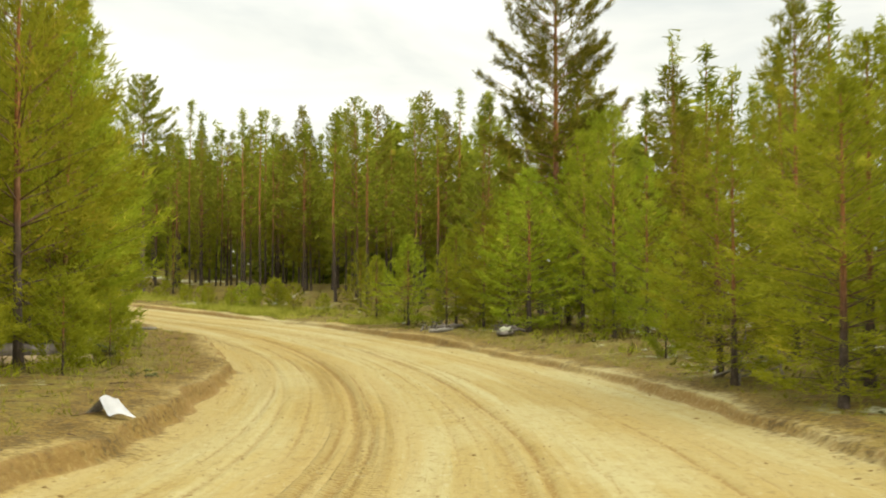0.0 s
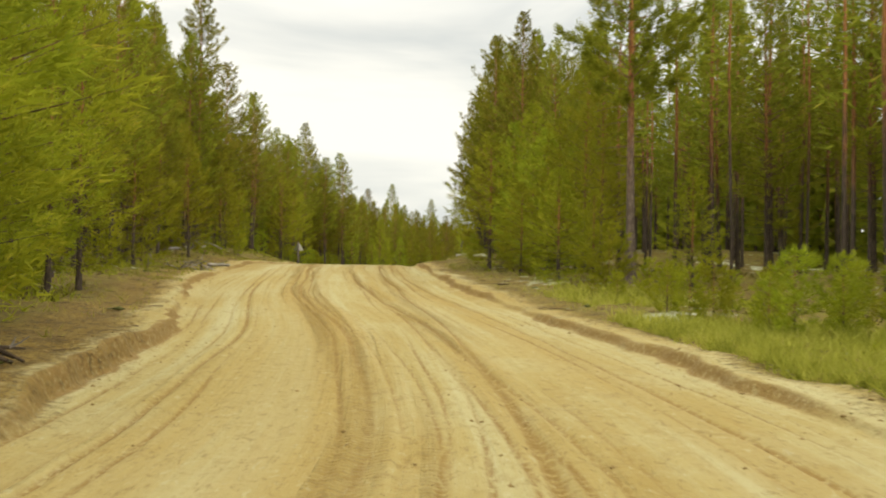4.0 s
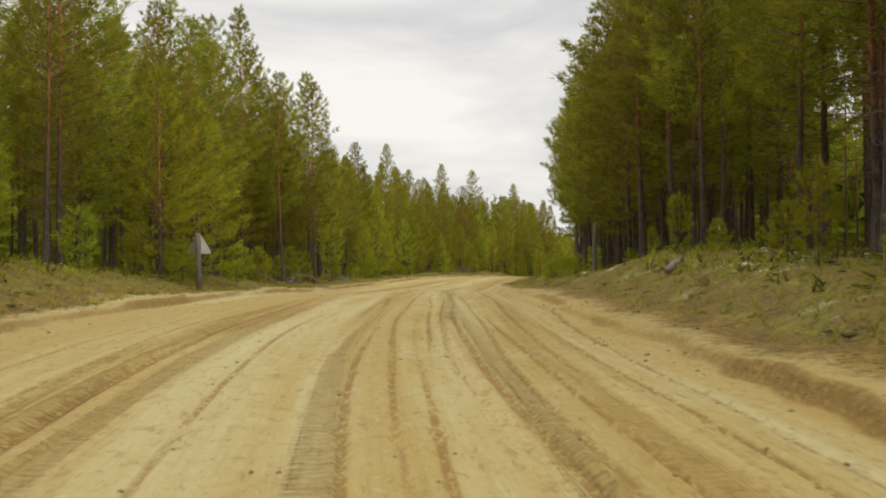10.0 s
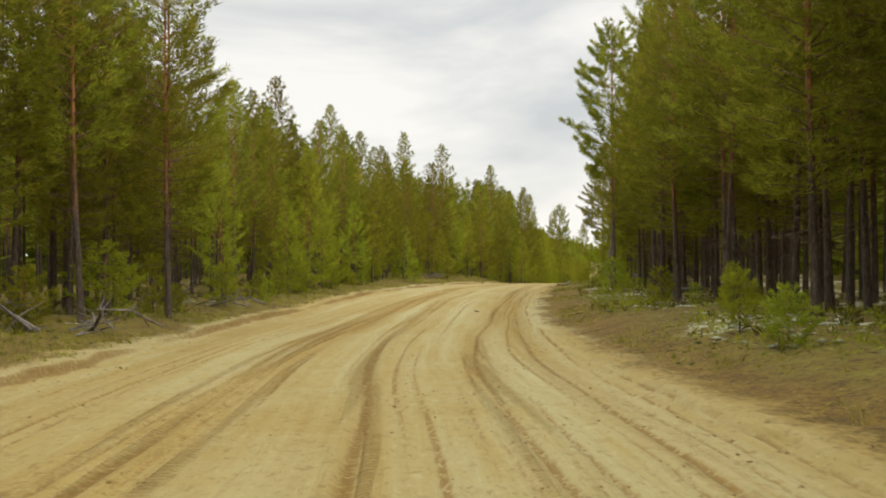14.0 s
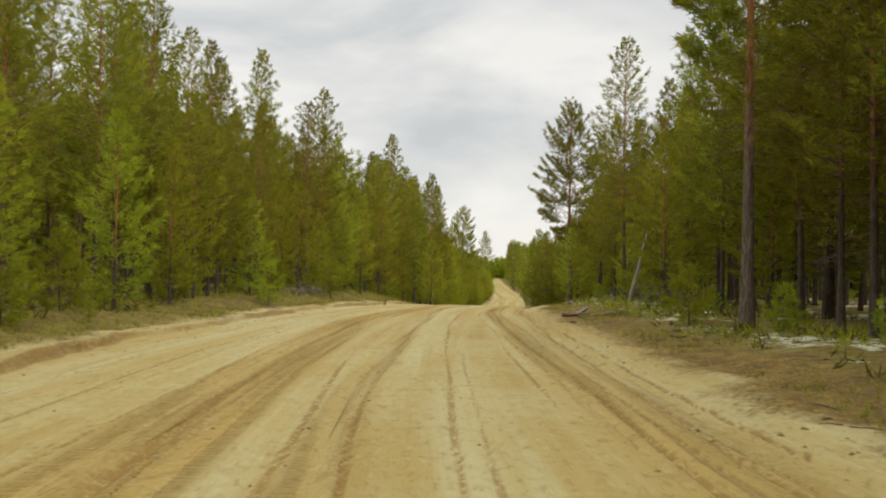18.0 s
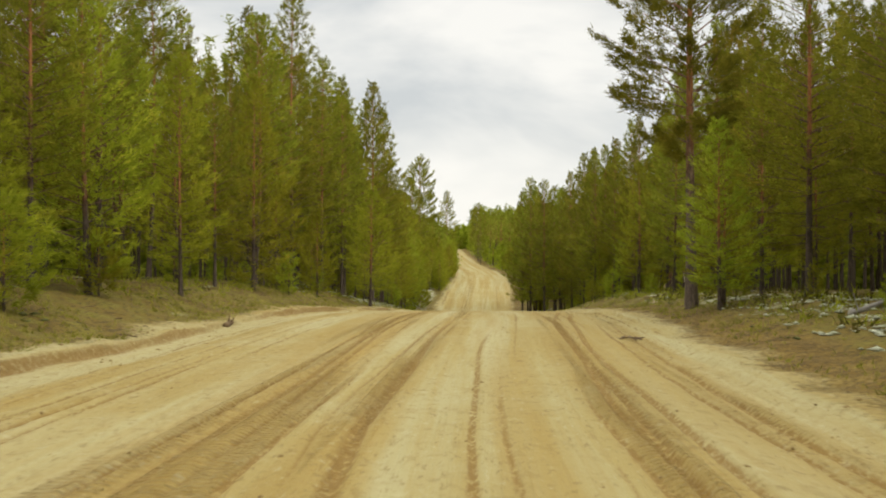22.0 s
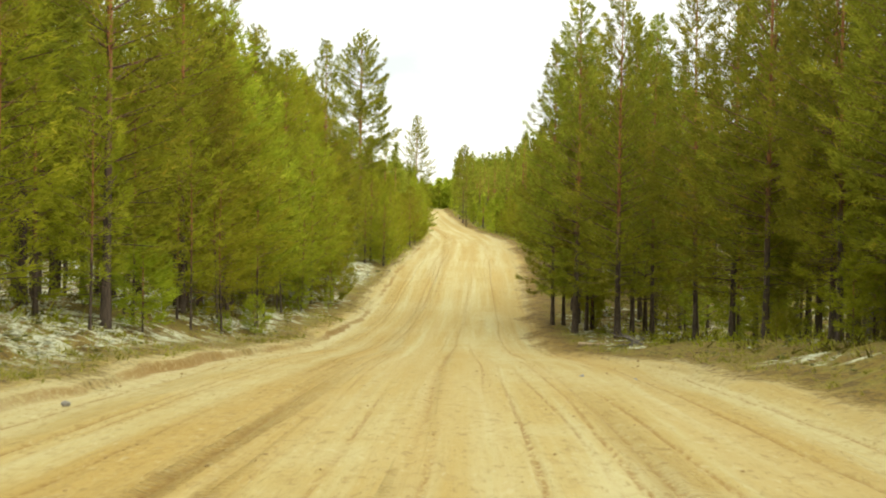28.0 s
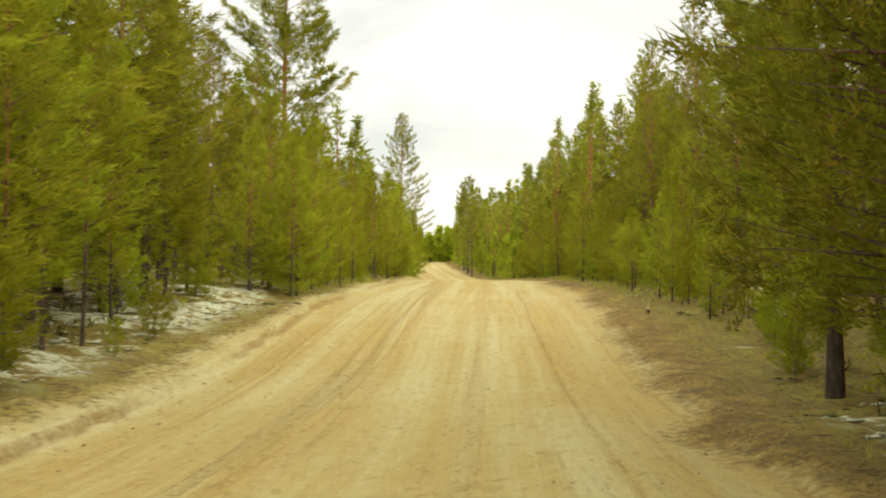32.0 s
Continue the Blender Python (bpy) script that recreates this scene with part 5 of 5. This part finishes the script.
for k, (bx, by) in enumerate(((-7.6, -51.6), (-7.2, -51.2), (-6.7, -52.0))):
    snag(bx, by, 1.0, 50, 30 + 6 * k, 0.022, "thin dead stem leaning at the forest edge", seed=30 + k, mat=TWIG)
brush_pile(-5.7, -11.8, 0.8, 0.12, 14, "dark roots and twigs on the eroded bank", 21, DARKWOOD)
# the rise
log(-8.7, 40.9, 2.6, 0.11, 32, "grey dead log with a torn root end", GREYWOOD, False, 5, 62, 3)
brush_pile(-8.2, 43.4, 1.7, 0.7, 9, "heap of grey dead branches below pines", 22)
log(-6.0, 29.9, 1.1, 0.085, 30, "grey fallen log at the edge of the sand", GREYWOOD, False, 0, 23)
brush_pile(-6.6, 21.5, 1.3, 0.35, 9, "pale dead sticks on the verge", 24)
snag(-8.7, 25.6, 0.55, 8, 40, 0.13, "short broken grey stump in the heath", "stump", seed=25)
short_log = log(7.7, 44.0, 0.85, 0.12, 172, "sawn pale log with dark end on the verge", PALEWOOD, False, 0, 26, 0)
part("cut_end", end_disc((0.45, 0.0, 0.0), (1, 0, 0), 0.105), DARKWOOD, short_log, "dark sawn end")
log(9.4, 58.0, 1.6, 0.09, 60, "grey log lying in the heath", DEADWOOD, False, 8, 27)
bark_heap(4.6, 12.8, 0.7, "dark bark and crumbs along the road's edge", 28)
bark_heap(5.2, 14.2, 0.6, "dark bark and crumbs along the road's edge", 29)
brush_pile(1.0, 99.3, 1.8, 0.5, 11, "grey dead branches at the foot of pines", 30)
brush_pile(-0.4, 97.0, 1.2, 0.8, 6, "thin dead branches leaning by the pines", 31)
brush_pile(1.8, 118.0, 1.8, 0.7, 9, "grey dead branches with a dark stem", 32)
brush_pile(4.2, 115.0, 1.7, 0.3, 10, "pale dead sticks scattered on the verge", 33)
log(24.2, 119.0, 2.6, 0.12, -10, "grey fallen log under the pines", DEADWOOD, False, 4, 34)
log(19.6, 106.6, 2.0, 0.08, -16, "grey fallen branch on lichen", DEADWOOD, False, 0, 35)
# towards the dip
brush_pile(23.1, 175.2, 1.3, 0.5, 11, "heap of pale dead branches in the heath", 72)
brush_pile(21.6, 171.6, 1.0, 0.35, 9, "pale dead sticks and lichen on the verge", 73)
brush_pile(40.2, 172.4, 1.4, 0.6, 10, "grey dead branches across a lichen mound", 75)
log(41.6, 177.0, 1.6, 0.07, 20, "bent grey fallen stem under the pines", GREYWOOD, False, 8, 76)
snag(55.6, 207.2, 0.95, -16, -20, 0.055, "pale broken stump in lichen", "stump", PALEWOOD, 37)
log(47.0, 195.4, 1.0, 0.05, 40, "pale stick lying on the sandy verge", ENDGRAIN, False, 0, 38)
log(30.0, 186.2, 0.4, 0.08, 60, "small brown root piece on the sand bank", BARKSLAB, False, 12, 39, 2)
root_plate(40.2, 225.8, 1.0, 10, "dark upturned stump at the forest edge", 41)
log(42.3, 231.5, 2.4, 0.09, 0, "grey fallen log on lichen", DEADWOOD, False, 0, 42)
brush_pile(47.0, 234.4, 0.9, 0.3, 7, "dark root pieces in the moss", 43, DARKWOOD)
brush_pile(55.0, 262.0, 1.6, 1.2, 7, "grey dead branches leaning among pines", 44)
snag(68.6, 240.5, 0.8, 5, 0, 0.11, "pale broken stump below pines", "stump", seed=45)
stone(49.2, 232.1, 0.12, "small grey stone on the road sand", 3)
brush_pile(66.2, 248.6, 0.9, 0.45, 8, "dark dead branches on the verge", 46)
log(66.6, 251.6, 1.1, 0.06, -35, "pale dead branch lying on the verge", ENDGRAIN, False, 0, 47)
root_plate(78.4, 275.6, 0.8, 40, "dark stump with moss at the forest edge", 48)
log(77.6, 280.2, 1.3, 0.05, 60, "pale stick lying on the verge", ENDGRAIN, False, 0, 49)
stone(58.2, 235.7, 0.09, "small grey stone on the road sand", 5)
stone(58.9, 235.0, 0.07, "small grey stone on the road sand", 6)
stone(20.2, 96.0, 0.18, "small grey stone on the verge", 7)

# saplings: along, across, height
SAPS = [(64.4, 6.4, 1.6), (66.2, 5.8, 1.3), (67.6, 6.6, 1.5), (69.2, 5.5, 1.4), (71.6, 5.9, 1.3), (73.2, 6.6, 1.1), (62.6, 7.0, 1.9), (60.2, 6.6, 1.8), (63, 6.8, 2.0), (64.5, 5.6, 1.7), (66, 7.2, 1.3), (68, 8.4, 1.5), (69.4, 6.0, 1.6), (72, 7.6, 1.1), (59, 7.5, 1.2), (76, 6.2, 1.0), (78, 7.8, 1.4), (83, 8.0, 2.4), (54, 8.0, 1.3), (79, 6.4, 0.8)]
for s, lat, H in SAPS:
    x, y, _ = place(s, lat)
    SAPLING.put(x, y, H * 0.9, int(s), s, wide=1.05, label="bushy bright green pine sapling in yellow grass")
r9 = np.random.default_rng(9)
for a, b, side, near, far, gap, low, high in ((80, 330, -1, 7.4, 10.5, 4.2, 0.6, 2.2), (92, 330, 1, 6.4, 9.5, 4.6, 0.5, 1.8), (330, 380, -1, 6.2, 9.0, 4, 0.5, 2.4),
                                              (345, 430, 1, 5.0, 6.6, 2.6, 0.8, 2.6), (372, 430, -1, 4.8, 6.2, 2.6, 0.8, 2.8), (10, 52, -1, 6.4, 8.5, 3.2, 0.6, 2.2), (12, 50, 1, 7.0, 9.5, 4.0, 0.6, 2.5)):
    s = a
    while s < b:
        x, y, _ = place(s, side * r9.uniform(near, far))
        SAPLING.put(x, y, r9.uniform(low, high), int(r9.integers(0, 9)), r9.uniform(0, 6.28), wide=r9.uniform(0.8, 1.3))
        s += gap * r9.uniform(0.4, 1.6)

# young pines on the verge before the dip and under the dense stand beyond it: x, y, height, variant
for k, (x, y, H, pick) in enumerate([(24.6, 177.1, 3.0, 1), (21.9, 175.6, 1.3, 0), (23.0, 177.2, 1.2, 2), (42.2, 183.5, 5.0, 1)]):
    YOUNG.put(x, y, H, pick, k * 1.9, wide=1.15, label="slim young pine standing alone on the grassy verge")
r10 = np.random.default_rng(10)
for s in np.arange(316.0, 346.0, 1.5):
    x, y, _ = place(s, r10.uniform(7.6, 11.5))
    YOUNG.put(x, y, r10.uniform(2.2, 5.2), int(r10.integers(0, 4)), r10.uniform(0, 6.28), wide=r10.uniform(0.9, 1.3))


# ---- low growth, sand crumbs and litter ----
def clumps(name, label, category, spots, mat, count, length, width, spread, up, seed):
    r = np.random.default_rng(seed)
    p = np.array(spots)
    ways = np.stack([r.normal(0, spread, len(p)), r.normal(0, spread, len(p)), np.full(len(p), up)], 1)
    co = blades(r, p, ways, count, length, width, spread)
    me = sheet(name, co, np.arange(len(co)).reshape(-1, 3), mat, smooth=False)
    return tagged(new(name, me), label, category, kind="stuff")


VERGE = needle_material("verge_blades", (0.12, 0.115, 0.018), (0.215, 0.205, 0.030), (0.31, 0.285, 0.05), (0.38, 0.30, 0.09))


def scatter(seed, n, a, b, near, far, power=1.0, sides=(-1, 1)):
    """Random places on the ground beyond the sand's edge."""
    r = np.random.default_rng(seed)
    s = r.uniform(a, b, n)
    side = np.array(sides)[r.integers(0, len(sides), n)]
    e = near + (far - near) * r.random(n) ** power
    p = places(s, side * (e + np.where(side < 0, half_left(s), half_right(s))))
    patchy = np.sin(p[:, 0] * 0.5 + seed + 1.5 * np.sin(p[:, 1] * 0.31)) + np.sin(p[:, 1] * 0.43 + 1.2 * np.sin(p[:, 0] * 0.37 + seed)) + r.normal(0, 0.5, n)
    return [tuple(q) for q in p[patchy > -0.5]]


clumps("grass", "yellow-green grass in the roadside clearing", "grass", scatter(1, 7000, 50, 70, 0.7, 5.0, 1.2, (1,)) + scatter(21, 1500, 70, 82, 1.5, 5.0, 1.0, (1,)) + scatter(2, 2600, 368, 470, 0.3, 3.0, 1.0), GRASS, 6, 0.24, 0.020, 0.45, 1.0, 1)
clumps("verge_grass", "short olive grass and moss along the verges", "grass", scatter(22, 15000, 85, 345, 0.3, 3.6, 1.0, (-1,)) + scatter(23, 11000, 100, 345, 1.0, 4.5, 1.0, (1,)) + scatter(24, 1500, 5, 50, 0.8, 3.6, 1.0), VERGE, 6, 0.11, 0.016, 0.6, 1.0, 11)
clumps("heath", "low dwarf shrubs and moss under the trees", "undergrowth", scatter(3, 13000, -5, 372, 2.2, 11.0, 0.8), HEATH, 7, 0.24, 0.045, 0.7, 0.9, 2)
clumps("dry_grass", "thin dry grass tufts along the banks", "grass", scatter(4, 3000, -5, 372, 0.7, 3.2), GRASS, 5, 0.20, 0.014, 0.5, 1.0, 3)
clumps("green_brush", "bright green seedlings along the tree line", "undergrowth", scatter(5, 7500, -5, 430, 2.4, 7.0), NEEDLE_YOUNG, 8, 0.28, 0.032, 0.6, 0.9, 4)


def pebbles(name, label, category, spots, mat, low, high, seed, flat=0.7):
    r = np.random.default_rng(seed)
    base = np.array([(1, 0, 0), (0, 1, 0), (-1, 0, 0), (0, -1, 0), (0.2, 0.1, 0.8), (0, 0, -0.5)])
    tri = np.array([(0, 1, 4), (1, 2, 4), (2, 3, 4), (3, 0, 4), (1, 0, 5), (2, 1, 5), (3, 2, 5), (0, 3, 5)])
    n = len(spots)
    size = (low + (high - low) * r.random(n) ** 3)[:, None, None]
    co = base[None] * (1 + r.normal(0, 0.22, (n, 6, 3))) * size * np.array([1, 1, flat])
    a = r.uniform(0, 6.28, n)
    rot = np.stack([np.stack([np.cos(a), -np.sin(a), 0 * a], 1), np.stack([np.sin(a), np.cos(a), 0 * a], 1), np.tile([0, 0, 1.0], (n, 1))], 1)
    co = np.einsum("nij,nkj->nki", rot, co) + np.array(spots)[:, None]
    f = tri[None] + 6 * np.arange(n)[:, None, None]
    return tagged(new(name, sheet(name, co.reshape(-1, 3), f.reshape(-1, 3), mat)), label, category, kind="stuff")


CRUMB = plain_material("damp_sand_crumbs", (0.19, 0.12, 0.042), (0.33, 0.23, 0.09), 30)
pebbles("sand_crumbs", "crumbled lumps of damp sand along the banks", "sand", scatter(6, 7000, -5, 372, -0.7, 0.8), CRUMB, 0.010, 0.05, 6)
r4 = np.random.default_rng(44)
spots = []
for lane in LANES:
    rut_s = r4.uniform(-5, 372, 330)
    at, k = lane_place(rut_s, lane)
    keep = k > 0.3
    spots.append(places(rut_s[keep], (at + r4.normal(0, 0.9, 330) * lane[2] + r4.choice((-0.09, 0.09), 330))[keep]))
stray = r4.uniform(-5, 372, 1500)
spots.append(places(stray, r4.uniform(-4.5, 3.6, 1500)))
spots = np.vstack(spots)
pebbles("rut_crumbs", "small sand lumps thrown up beside the wheel ruts", "sand", spots, CRUMB, 0.006, 0.034, 7)
def clustered(spots, number, spread, seed):
    """A few close neighbours round each spot."""
    r = np.random.default_rng(seed)
    p = np.repeat(np.array(spots), number, 0)
    p[:, :2] += r.normal(0, spread, (len(p), 2))
    return p


lichen_spots = scatter(8, 500, -5, 372, 2.6, 9.0, 0.9) + scatter(9, 1500, 296, 366, 1.4, 8.0, 1.0, (-1,)) + scatter(11, 400, 160, 245, 2.6, 7.0, 1.0, (1,)) + scatter(14, 260, 243, 262, 2.4, 7.0, 1.0, (1,)) + scatter(13, 350, 330, 352, 1.5, 8.0, 1.0, (1,))
pebbles("lichen_cushions", "pale cushions of reindeer lichen on the forest floor", "lichen", clustered(lichen_spots, 7, 0.22, 5), LICHEN, 0.03, 0.13, 8, 0.45)
pebbles("moss_cushions", "olive moss cushions on the forest floor", "moss", clustered(scatter(10, 1500, -5, 372, 1.2, 9.0), 5, 0.3, 6), MOSS, 0.03, 0.16, 9, 0.45)


def litter():
    r = np.random.default_rng(66)
    co, q, n0 = [], [], 0
    for x, y, z in scatter(12, 4200, -5, 372, 0.4, 8.0, 1.0):
        ln, az = r.uniform(0.1, 0.5), r.uniform(0, 6.28)
        d = np.array([math.cos(az), math.sin(az), r.normal(0, 0.06)])
        p = np.array([x, y, z + 0.015])
        c, f = tubes(np.array([[p - d * ln / 2, p + np.array([0, 0, 0.01]), p + d * ln / 2]]), np.array([[0.008, 0.007, 0.003]]) * r.uniform(0.6, 1.5), 4)
        co.append(c)
        q.append(f + n0)
        n0 += len(c)
    me = sheet("twig_litter", np.vstack(co), np.vstack(q), BARKSLAB)
    tagged(new("twig_litter", me), "scattered dead twigs on the forest floor", "twigs", kind="stuff")


litter()
